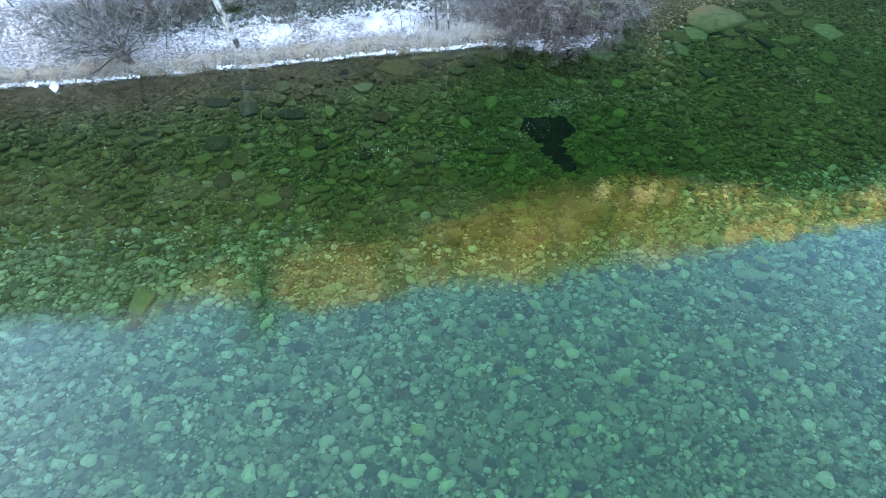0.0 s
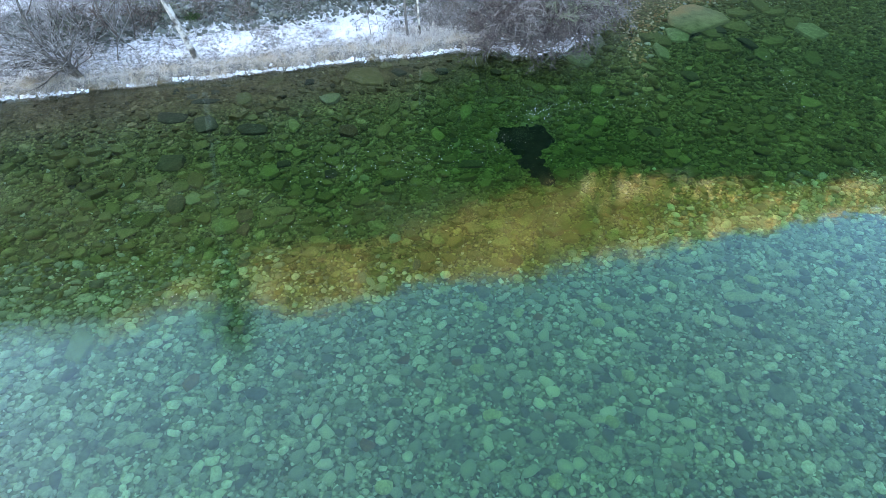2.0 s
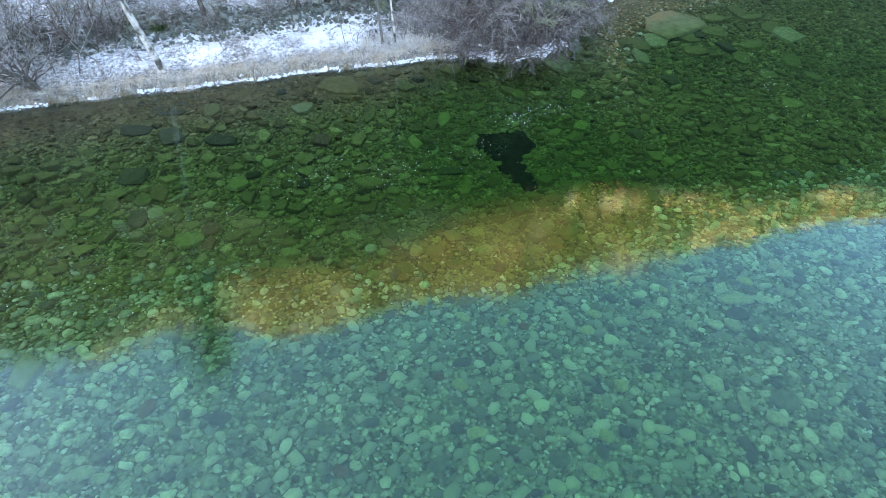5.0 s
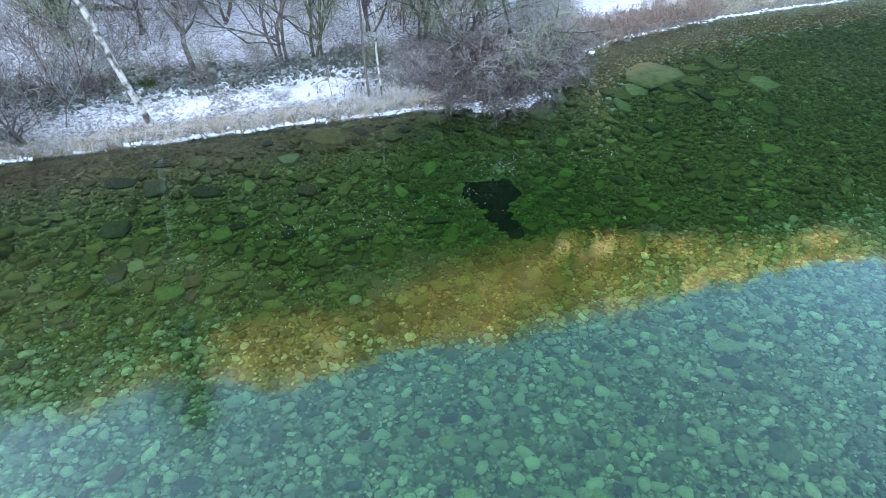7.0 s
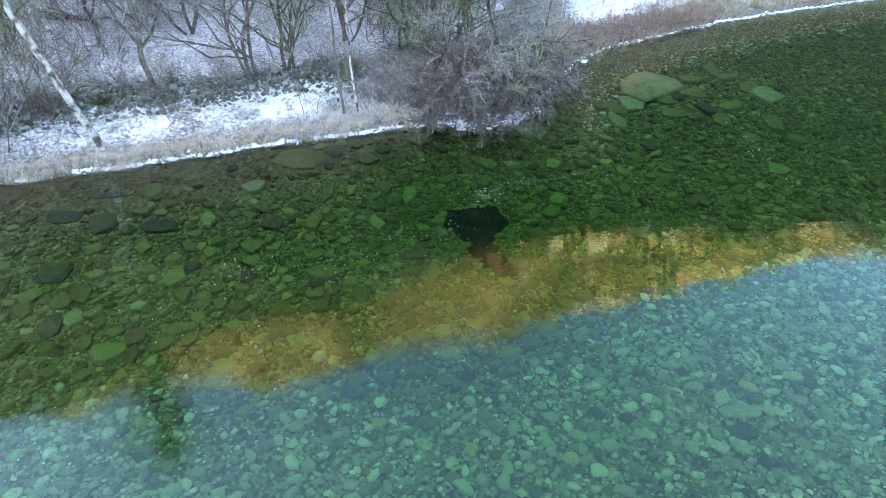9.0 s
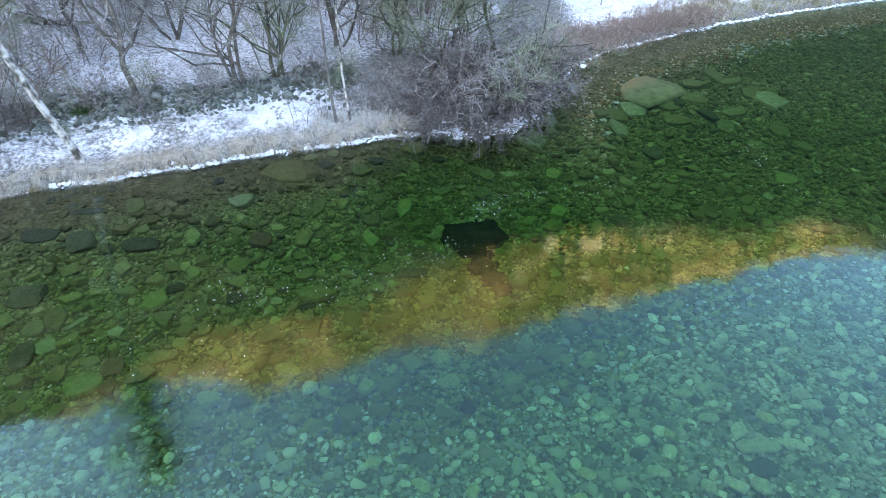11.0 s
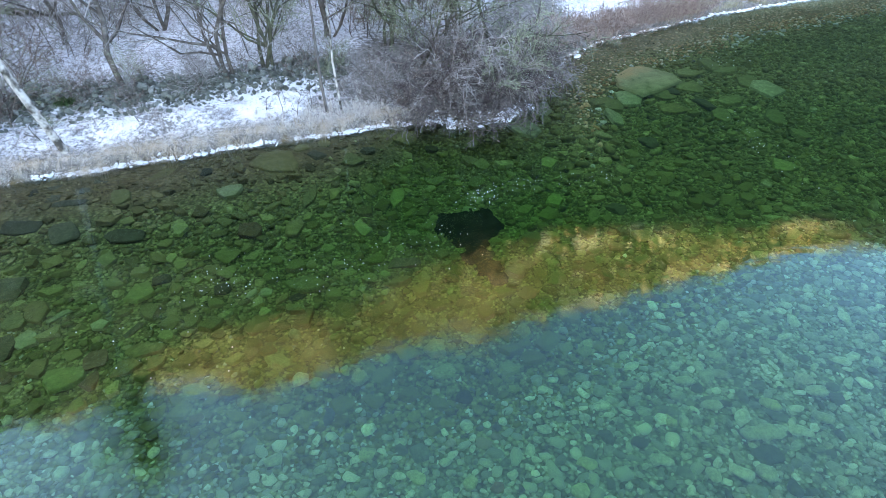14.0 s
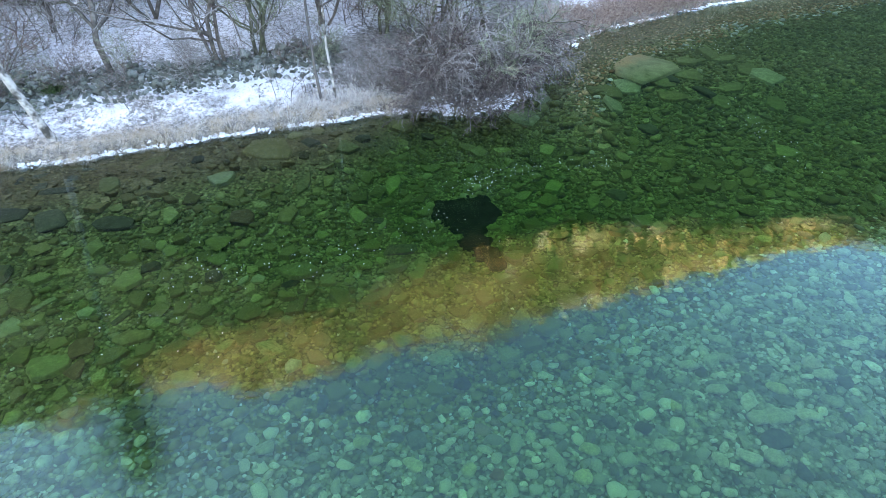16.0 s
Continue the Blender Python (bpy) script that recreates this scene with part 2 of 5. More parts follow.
def hill_material():
    m, t, b = material("wooded_mountainside", 0.95, 0.1)
    wood = ramp(t, noise_of(t, 0.02, 6.0, rough=0.7), [(0.36, (0.04, 0.05, 0.02)), (0.46, (0.15, 0.10, 0.045)), (0.55, (0.34, 0.23, 0.12)), (0.68, (0.48, 0.37, 0.225))])
    speck = ramp(t, noise_of(t, 0.12, 5.0, rough=0.7), [(0.36, (0.22, 0.27, 0.18)), (0.5, (0.85, 0.85, 0.8)), (0.64, (1.25, 1.2, 1.15))])
    base = mixed(t, 1.0, wood, speck, "MULTIPLY")
    rock = ramp(t, noise_of(t, 0.035, 5.0, rough=0.75), [(0.56, (0, 0, 0)), (0.64, (1, 1, 1))])
    base = mixed(t, rock, base, (0.62, 0.52, 0.38))
    # conifers on the lower slopes, near-black to deepen their shade; they thin out upwards
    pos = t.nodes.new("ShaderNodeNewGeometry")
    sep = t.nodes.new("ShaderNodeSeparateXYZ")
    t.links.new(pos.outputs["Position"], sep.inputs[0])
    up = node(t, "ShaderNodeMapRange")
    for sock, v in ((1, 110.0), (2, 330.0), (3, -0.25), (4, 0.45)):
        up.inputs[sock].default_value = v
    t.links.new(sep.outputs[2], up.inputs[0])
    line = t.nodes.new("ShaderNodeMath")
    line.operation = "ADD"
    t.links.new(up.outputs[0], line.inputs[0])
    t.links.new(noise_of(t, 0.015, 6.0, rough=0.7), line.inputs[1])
    shaded_pines = ramp(t, noise_of(t, 0.2, 4.0), [(0.3, (0.008, 0.014, 0.009)), (0.7, (0.03, 0.042, 0.024))])
    base = mixed(t, ramp(t, line.outputs[0], [(0.46, (0, 0, 0)), (0.58, (1, 1, 1))]), shaded_pines, base)
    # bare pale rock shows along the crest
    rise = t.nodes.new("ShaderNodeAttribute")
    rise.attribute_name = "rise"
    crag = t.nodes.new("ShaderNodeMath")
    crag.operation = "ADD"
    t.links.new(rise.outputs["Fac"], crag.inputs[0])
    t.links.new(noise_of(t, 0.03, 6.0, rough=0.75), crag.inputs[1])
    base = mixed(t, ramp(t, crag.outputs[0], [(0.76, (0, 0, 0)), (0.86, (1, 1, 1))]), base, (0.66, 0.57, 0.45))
    t.links.new(base, b.inputs["Base Color"])
    return m


def water_material():
    """A Fresnel sheen on a clear, tinted sheet: what is seen through it greens with the depth below."""
    m = bpy.data.materials.new("clear_river_water")
    m.use_nodes = True
    t = m.node_tree
    t.nodes.remove(t.nodes["Principled BSDF"])
    at = t.nodes.new("ShaderNodeAttribute")
    at.attribute_name = "depth"
    gam = t.nodes.new("ShaderNodeGamma")
    gam.inputs[0].default_value = WATER_TINT
    t.links.new(at.outputs["Fac"], gam.inputs[1])
    clear = t.nodes.new("ShaderNodeBsdfTransparent")
    t.links.new(gam.outputs[0], clear.inputs[0])
    gloss = t.nodes.new("ShaderNodeBsdfGlossy")
    gloss.inputs["Roughness"].default_value = 0.004
    gloss.inputs["Color"].default_value = (0.65, 0.93, 1.0, 1)
    fine = noise_of(t, 2.6, 3.0, stretch=(0.7, 1.5, 1))
    b1 = node(t, "ShaderNodeBump", Strength=RIPPLE, Distance=0.02)
    t.links.new(fine, b1.inputs["Height"])
    b2 = node(t, "ShaderNodeBump", Strength=RIPPLE, Distance=0.008)
    t.links.new(noise_of(t, 11.0, 2.0, stretch=(0.6, 1.5, 1)), b2.inputs["Height"])
    gust = ramp(t, noise_of(t, 0.16, 3.0), [(0.42, (RIPPLE * 0.6,) * 3), (0.66, (RIPPLE * 3.0,) * 3)])
    t.links.new(gust, b2.inputs["Strength"])
    t.links.new(b1.outputs[0], b2.inputs["Normal"])
    t.links.new(b2.outputs[0], gloss.inputs["Normal"])
    fr = node(t, "ShaderNodeFresnel", IOR=WATER_IOR)
    mix = t.nodes.new("ShaderNodeMixShader")
    t.links.new(fr.outputs[0], mix.inputs[0])
    t.links.new(clear.outputs[0], mix.inputs[1])
    t.links.new(gloss.outputs[0], mix.inputs[2])
    t.links.new(mix.outputs[0], t.nodes["Material Output"].inputs[0])
    return m


def plain(name, stops, scale, rough=0.85, stretch=None, bumpy=0.4, depth=0.01):
    m, t, b = material(name, rough, 0.2)
    t.links.new(ramp(t, noise_of(t, scale, 5.0, stretch=stretch), stops), b.inputs["Base Color"])
    bump(t, b, noise_of(t, scale * 4, 4.0, stretch=stretch), bumpy, depth)
    return m


def varied(name, stops, rough=0.9):
    m, t, b = material(name, rough, 0.15)
    rnd = t.nodes.new("ShaderNodeNewGeometry").outputs["Random Per Island"]
    t.links.new(mixed(t, 0.5, ramp(t, rnd, stops), ramp(t, noise_of(t, 9.0), [(0.3, (0.6, 0.6, 0.6)), (0.7, (1.3, 1.3, 1.3))]), "MULTIPLY"), b.inputs["Base Color"])
    return m


M_SLAB, M_BLACK_BED, M_GROUND, M_HILL, M_WATER = slab_material(), black_bed_material(), ground_material(), hill_material(), water_material()
M_BARK = plain("grey_bark", [(0.3, (0.05, 0.043, 0.038)), (0.55, (0.13, 0.115, 0.10)), (0.75, (0.24, 0.22, 0.195))], 6.0)
M_MOSSBARK = plain("mossy_bark", [(0.35, (0.05, 0.048, 0.04)), (0.5, (0.085, 0.087, 0.06)), (0.7, (0.13, 0.14, 0.085))], 4.0)
M_BIRCH = plain("birch_bark", [(0.40, (0.07, 0.062, 0.055)), (0.47, (0.24, 0.22, 0.20)), (0.55, (0.52, 0.49, 0.455)), (0.7, (0.66, 0.63, 0.59))], 5.0, stretch=(1, 1, 0.8))
M_LIMB = plain("pale_limb_bark", [(0.3, (0.08, 0.072, 0.068)), (0.55, (0.15, 0.135, 0.127)), (0.75, (0.25, 0.235, 0.215))], 6.0)
M_PALELIMB = plain("lichen_grey_bark", [(0.3, (0.15, 0.14, 0.13)), (0.55, (0.28, 0.26, 0.245)), (0.75, (0.44, 0.41, 0.385))], 6.0)
M_TWIG = varied("grey_twigs", [(0, (0.12, 0.11, 0.106)), (0.5, (0.265, 0.25, 0.242)), (1, (0.48, 0.465, 0.455))])
M_THICKET = varied("dark_lilac_twigs", [(0, (0.045, 0.036, 0.036)), (0.6, (0.115, 0.094, 0.091)), (1, (0.30, 0.26, 0.25))])
M_LITTER = varied("fallen_twigs", [(0, (0.055, 0.047, 0.042)), (0.6, (0.15, 0.128, 0.115)), (1, (0.36, 0.325, 0.29))])
M_REDTWIG = varied("brown_twigs", [(0, (0.06, 0.045, 0.04)), (0.5, (0.15, 0.115, 0.10)), (1, (0.32, 0.265, 0.235))])
M_BRUSH = varied("pinkish_brown_stems", [(0, (0.12, 0.085, 0.075)), (0.5, (0.30, 0.225, 0.195)), (1, (0.55, 0.46, 0.41))])
M_GREENTWIG = varied("lichen_twigs", [(0, (0.11, 0.132, 0.082)), (0.5, (0.235, 0.27, 0.18)), (1, (0.40, 0.44, 0.32))])
M_GRASS = varied("dry_grass", [(0, (0.52, 0.485, 0.425)), (0.4, (0.63, 0.60, 0.545)), (1, (0.75, 0.74, 0.715))])
M_TANGRASS = varied("tan_grass", [(0, (0.40, 0.335, 0.235)), (0.5, (0.54, 0.475, 0.365)), (1, (0.68, 0.63, 0.55))])
M_OLIVEGRASS = varied("olive_grass", [(0, (0.24, 0.225, 0.14)), (0.5, (0.40, 0.375, 0.26)), (1, (0.58, 0.55, 0.44))])
M_TUFT = varied("frosted_tufts", [(0, (0.22, 0.20, 0.18)), (0.5, (0.42, 0.40, 0.385)), (1, (0.68, 0.67, 0.67))])
M_BROWNGRASS = varied("brown_stalks", [(0, (0.17, 0.115, 0.09)), (0.5, (0.35, 0.265, 0.22)), (1, (0.58, 0.50, 0.44))])
M_HILLTREE = varied("golden_hillside_trees", [(0, (0.03, 0.035, 0.016)), (0.14, (0.10, 0.075, 0.032)), (0.28, (0.34, 0.20, 0.095)), (0.7, (0.54, 0.345, 0.175)), (1, (0.68, 0.51, 0.33))])
M_CONIFER = varied("far_conifers", [(0, (0.03, 0.045, 0.02)), (0.6, (0.075, 0.09, 0.036)), (1, (0.15, 0.15, 0.065))])
M_ICE = plain("white_ice", [(0.3, (0.72, 0.75, 0.82)), (0.7, (0.90, 0.91, 0.94))], 8.0, rough=0.35)
M_FOAM = plain("foam", [(0.3, (0.75, 0.78, 0.78)), (0.7, (0.9, 0.9, 0.9))], 20.0, rough=0.3)
M_SHOREPEBBLE = varied("shore_pebbles", [(0, (0.14, 0.11, 0.09)), (0.6, (0.32, 0.26, 0.22)), (1, (0.58, 0.53, 0.48))])
M_IVY = varied("ivy_leaves", [(0, (0.06, 0.09, 0.04)), (0.7, (0.14, 0.18, 0.09)), (1, (0.26, 0.30, 0.18))])
M_FERN = varied("green_leaves", [(0, (0.03, 0.06, 0.02)), (1, (0.08, 0.14, 0.05))])

# ---------------------------------------------------------------- the ground's form
SHORE_X = [-60, -30, -15, -12.6, -10.2, -8.0, -5.3, -3.6, -1.7, 0.3, 1.8, 2.7, 3.6, 4.8, 5.8, 7.5, 10.35, 13.3, 17.6, 20.8, 35, 80]
SHORE_Y = [2.0, 8.5, 12.4, 12.95, 13.7, 14.42, 15.3, 15.95, 16.45, 17.1, 16.9, 17.15, 18.2, 20.6, 22.4, 24.0, 25.7, 27.5, 29.4, 30.7, 36.0, 52.0]


def shore(x):
    x = np.asarray(x, float)
    wob = 0.22 * (fbm(x * 1.3, x * 0 + 3.3, 5) - 0.5) + 0.14 * (fbm(x * 5, x * 0 + 1.3, 6) - 0.5)
    return np.interp(x, SHORE_X, SHORE_Y) + wob


def inland(x, y):
    """Metres behind the far waterline, roughly at right angles to it."""
    x, y = np.asarray(x, float), np.asarray(y, float)
    slope = (np.interp(x + 1, SHORE_X, SHORE_Y) - np.interp(x - 1, SHORE_X, SHORE_Y)) / 2
    return (y - shore(x)) / np.sqrt(1 + slope**2)


def bed_height(x, y):
    d = -inland(x, y)
    # the bank falls off steeply beside the thicket
    steep = smooth(-2.0, 0.0, np.asarray(x, float)) * (1 - smooth(3.6, 5.0, np.asarray(x, float)))
    deep = -0.07 - 0.43 * (smooth(0.3, 5.0, d) * (1 - steep) + smooth(0.0, 2.2, d) * steep) - 0.02 * smooth(4, 12, d)
    deep = deep - 0.10 * steep * smooth(0.0, 0.4, d)
    shelf = smooth(6.0, 9.0, np.asarray(x, float)) * smooth(17, 21, np.asarray(y, float))
    deep = deep * (1 - 0.35 * shelf)
    deep = deep + 0.10 * (fbm(np.asarray(x) * 0.35, np.asarray(y) * 0.35, 11) - 0.5)
    deep = deep + 0.11 * np.exp(-((np.asarray(x) - 8.0) / 1.4) ** 2 - ((np.asarray(y) - 20.5) / 1.4) ** 2)
    deep = deep * (1 - 0.5 * smooth(4.4, 6.0, np.asarray(x, float)) * (1 - smooth(1.0, 3.8, d)))
    deep = np.minimum(deep, -0.05)
    deep = deep * (1 - 0.25 * smooth(-4.0, -9.0, np.asarray(x, float)))
    # a hollow in mid-stream
    deep = deep - 0.20 * np.exp(-(((np.asarray(x) - 2.5) / 4.5) ** 2) - ((np.asarray(y) - 11.0) / 3.2) ** 2)
    near = smooth(-9.0, -14.0, np.asarray(y, float))
    return deep + near * 1.2


def land_height(x, y):
    d = inland(x, y)
    z = 0.02 + 0.26 * smooth(0.0, 0.25, d) + 0.24 * smooth(0.2, 1.6, d) + 0.40 * smooth(1.8, 2.8, d) + 0.09 * np.maximum(d - 2.5, 0)
    flat = smooth(5.0, 8.0, np.asarray(x, float))
    z = z * (1 - 0.45 * flat)
    z = np.minimum(z, 5.0)
    return z + smooth(0.1, 1.0, d) * 0.22 * (fbm(np.asarray(x) * 0.9, np.asarray(y) * 0.9, 21) - 0.5) + smooth(0.1, .4, d) * 0.16 * (fbm(np.asarray(x) * 3, np.asarray(y) * 3, 22) - 0.5)


def height(x, y):
    d = inland(x, y)
    near_bank = np.minimum(0.5 + 0.04 * np.maximum(-12 - np.asarray(y, float), 0), 5.0)
    river = np.where(np.asarray(y, float) < -12.0, np.maximum(bed_height(x, y), near_bank * smooth(-12, -13.5, y) - 0.2), bed_height(x, y))
    return np.where(d > 0, land_height(x, y), river)


def lines(a, b, step, far, sign_low=True):
    mid = np.arange(a, b + step / 2, step)
    grow = []
    v, s = 0.0, step
    while v < far:
        s *= 1.35
        v += s
        grow.append(v)
    grow = np.array(grow)
    return np.concatenate([(a - grow)[::-1], mid, b + grow])


def grid_mesh(name, xs, ys, zfun, mat):
    X, Y = np.meshgrid(xs, ys)
    Z = zfun(X, Y)
    n, k = len(ys), len(xs)
    idx = np.arange(n * k).reshape(n, k)
    faces = np.stack([idx[:-1, :-1], idx[:-1, 1:], idx[1:, 1:], idx[1:, :-1]], -1).reshape(-1, 4)
    return mesh_of(name, np.stack([X, Y, Z], -1).reshape(-1, 3), faces, mat), X.ravel(), Y.ravel()


def build_ground():
    me, X, Y = grid_mesh("ground", lines(-20, 30, 0.18, 2600), lines(-2, 38, 0.18, 2600), height, M_GROUND)
    d = inland(X, Y)
    strip = smooth(0.45, 0.9, d) * (1 - smooth(1.9, 2.6, d)) * (1 - smooth(-3.2, -1.8, X)) * smooth(-12.0, -7.5, X)
    cover = 0.40 + 0.50 * strip * (2.1 * fbm(X * 1.5, Y * 1.5, 25) - 0.58) + 0.20 * smooth(3.0, 4.0, d) - 0.30 * (1 - smooth(0.1, 0.7, d))
    cover = cover + 0.30 * smooth(5, 8, X) * smooth(1.2, 2.2, d) - 0.38 * smooth(-2.4, -0.8, X) * (1 - smooth(5, 7, X)) * (1 - smooth(3, 6, d))
    wet = (d < 0.02).astype(float)
    col = me.color_attributes.new("cover", "FLOAT_COLOR", "POINT")
    col.data.foreach_set("color", np.stack([cover, wet, smooth(-2.6, -1.0, d) * (1 - 0.7 * smooth(-1.5, 1.0, X) * (1 - 0.4 * smooth(4.0, 6.0, X))), 1 + 0 * wet], -1).ravel())
    me.attributes.new("algae", "FLOAT", "POINT").data.foreach_set("value", smooth(6.1, 8.7, Y - 0.34 * np.maximum(X, 0) - 0.14 * np.minimum(X, 0) + 3.0 * (fbm(X * 0.4, Y * 0.4, 61) - 0.5)))
    tagged(new("ground", me), "snow-dusted river bank and gravel bed under clear water", "ground", kind="structure")


def build_water():
    xs, ys = np.arange(-70, 90.1, 0.8), np.arange(-13.5, 60.1, 0.8)
    X, Y = np.meshgrid(xs, ys)
    me, X, Y = grid_mesh("water", xs, ys, lambda x, y: 0 * x, M_WATER)
    depth = np.clip(-bed_height(X, Y), 0.03, 3) * 2.0
    a = me.attributes.new("depth", "FLOAT", "POINT")
    a.data.foreach_set("value", depth)
    tagged(new("water", me), "clear green river water with faint ripples", "water", kind="structure")


# the skyline over the far side of the valley: azimuth, elevation of the crest, elevation where the sun's light begins
SKY_AZ = [-140, -100, -70, -57, -48, -40, -32, -27.6, -20, -12.6, -7, 0, 10.8, 18.5, 25.4, 31.5, 36.6, 40.5, 44.6, 50, 62, 85, 120, 150]
SKY_EL = [12, 20, 32, 39.0, 44.0, 44.5, 46.8, 49.6, 49.8, 49.4, 48.4, 48.0, 47.0, 43.6, 41.0, 38.2, 35.2, 31.8, 29.8, 27.5, 24, 20, 14, 10]
LIT_AZ = [-140, -70, -52, -48.5, -42.6, -36, -29, -21, -13.5, -5, 3, 10.3, 17, 21.5, 24, 32.5, 39.6, 43.5, 50, 60, 85, 150]
LIT_EL = [30, 38, 44.5, 43.0, 42.3, 42.4, 42.6, 43.0, 43.2, 42.4, 40.2, 37.1, 34.5, 33.4, 34.3, 32.4, 29.4, 28.0, 30, 34, 36, 30]
R0 = 60.0
HILL_X, HILL_Y = 0.3, 1.0


def crest_far(az):
    """Metres to the crest; the mountain falls back on the sunward side and so turns its face to the light."""
    return 420.0 * np.exp(np.clip((-16.0 - np.asarray(az, float)) / 57.3, 0.0, 0.75))


def hill_point(az, el):
    """The mountainside's place at an azimuth and a view elevation, in degrees."""
    top = np.interp(az, SKY_AZ, SKY_EL)
    u = np.clip(np.tan(np.radians(el)) / np.tan(np.radians(top)), 0, 1)
    r = R0 + (crest_far(az) - R0) * u**1.6
    return HILL_X + r * np.sin(np.radians(az)), HILL_Y + r * np.cos(np.radians(az)), r * np.tan(np.radians(el)) - 7.0


def hill_surface(az, u):
    """The mountainside at an azimuth in degrees and a share 0 to 1 of the way up to the crest."""
    top = np.interp(az, SKY_AZ, SKY_EL)
    edge = 2.2 * (fbm(az * 0.9, az * 0 + 2, 31, 3) - 0.5) * (0.25 + 0.75 * smooth(0, 8, np.abs(az + 20)))
    rise = np.tan(np.radians(top + 0.6 * edge * smooth(0.955, 1.0, u)))
    r = R0 + (crest_far(az) - R0) * u**1.6
    rough = 1 + 0.08 * (fbm(az / 11.0, u * 9.0, 33, 3) - 0.5) * np.minimum(u * 6, 1)
    rr = r * (1 + 0.10 * (fbm(az / 20.0, u * 5, 35, 2) - 0.5) * np.sin(np.pi * np.clip(u, 0, 1)))
    z = rr * rise * u - 7.0 * smooth(0, 0.1, u) - 8 * (1 - smooth(0, 0.06, u))
    z = z + (rough - 1) * rr * 0.5 * (1 - smooth(0.93, 1.0, u))
    return HILL_X + rr * np.sin(np.radians(az)), HILL_Y + rr * np.cos(np.radians(az)), z


def build_hill():
    az = np.arange(-130, 140.01, 0.4)
    A, U = np.meshgrid(az, np.linspace(0, 1, 70))
    X, Y, Z = hill_surface(A, U)
    # behind the crest the mountain falls away
    bx, by = HILL_X + 1.7 * crest_far(az) * np.sin(np.radians(az)), HILL_Y + 1.7 * crest_far(az) * np.cos(np.radians(az))
    X, Y, Z = np.vstack([X, bx]), np.vstack([Y, by]), np.vstack([Z, 0 * bx - 5])
    n, m = X.shape
    idx = np.arange(n * m).reshape(n, m)
    faces = np.stack([idx[:-1, :-1], idx[:-1, 1:], idx[1:, 1:], idx[1:, :-1]], -1).reshape(-1, 4)[:, ::-1]
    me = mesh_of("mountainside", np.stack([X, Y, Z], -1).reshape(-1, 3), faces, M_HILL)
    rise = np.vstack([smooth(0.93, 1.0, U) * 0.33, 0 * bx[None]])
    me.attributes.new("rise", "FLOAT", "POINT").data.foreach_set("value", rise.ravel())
    tagged(new("mountainside", me), "steep wooded mountainside with a sunlit golden crest", "mountain", kind="structure")


def build_hill_woods():
    """Bare golden trees and scattered conifers on the upper slope, up to the crest."""
    rng = np.random.default_rng(52)
    n = 20000
    az, u = rng.uniform(-75, 62, n), 1 - 0.55 * rng.random(n) ** 1.2
    thick = fbm(az * 0.35, u * 14, 57, 4)
    sunny = np.degrees(np.arctan(np.tan(np.radians(np.interp(az, SKY_AZ, SKY_EL))) * u)) - np.interp(az, LIT_AZ, LIT_EL)
    # trees only above the sun line, so the shaded slope stays dark
    ok = (thick > 0.40 + 0.10 * smooth(0, 15, az) - 0.13 * smooth(15, 28, az)) & ((u < 0.97) | (rng.random(n) < 0.35)) & (sunny > rng.normal(0.2, 0.5, n)) & (az < 46)
    az, u = az[ok], u[ok]
    x, y, z = hill_surface(az, u)
    n = len(az)
    tall = rng.uniform(2.2, 5.0, n) * (crest_far(az) / 420.0)
    shapes = []
    for k in range(10):
        v, f = hull_shape(rng, 11, 1.0, 1.0)
        shapes.append((v * [0.5, 0.5, 1.0] * (1 - 0.35 * v[:, 2:3]), f))
    size = np.stack([tall * rng.uniform(0.7, 1.4, n), tall * rng.uniform(0.7, 1.4, n), tall], -1)
    pine = rng.random(n) < 0.12 + 0.62 * smooth(-4, 16, az)
    for w, name, mat, label in ((~pine, "golden_woods", M_HILLTREE, "bare golden trees on the far sunlit mountainside"), (pine, "conifer_woods", M_CONIFER, "dark green conifers on the far mountainside")):
        me = joined(name, shapes, rng.integers(0, 10, n)[w], np.stack([x, y, z + 0.6 * tall], -1)[w], rng.uniform(0, 6.3, n)[w], rng.normal(0, 0.1, (n, 2))[w], size[w], mat, False)
        tagged(new(name, me), label, "woods", kind="stuff")


def build_ridge():
    """Unseen ridge added on the sun's side of the valley; its shadow lies over the river and the mountain's foot."""
    az = np.arange(-125, 125.01, 1.0)
    # crest laid back from the sun line, so its shadow ends there
    bx, by, bz = hill_point(az, np.interp(az, LIT_AZ, LIT_EL))
    far = 1800.0
    cx, cy, cz = bx + SUN_WAY.x * far, by + SUN_WAY.y * far, bz + SUN_WAY.z * far
    flat = Vector((SUN_WAY.x, SUN_WAY.y)).normalized()
    rows = []
    for s, go in ((0.0, -1000.0), (0.35, -560.0), (0.7, -250.0), (1.0, 0.0), (0.75, 350.0), (0.0, 1200.0)):
        z = -5 + (cz + 5) * s + (0 if s in (0.0, 1.0) else 50) * (fbm(az * 0.12, az * 0 + go, 41) - 0.5)
        rows.append(np.stack([cx + flat.x * go, cy + flat.y * go, z], -1))
    V = np.array(rows)
    n, m = V.shape[:2]
    idx = np.arange(n * m).reshape(n, m)
    faces = np.stack([idx[:-1, :-1], idx[1:, :-1], idx[1:, 1:], idx[:-1, 1:]], -1).reshape(-1, 4)
    me = mesh_of("shading_ridge", V.reshape(-1, 3), faces, M_HILL)
    tagged(new("shading_ridge", me), "unseen dark wooded ridge added to shade the valley", "mountain", kind="structure")


build_ground()
build_water()
build_hill()
build_ridge()

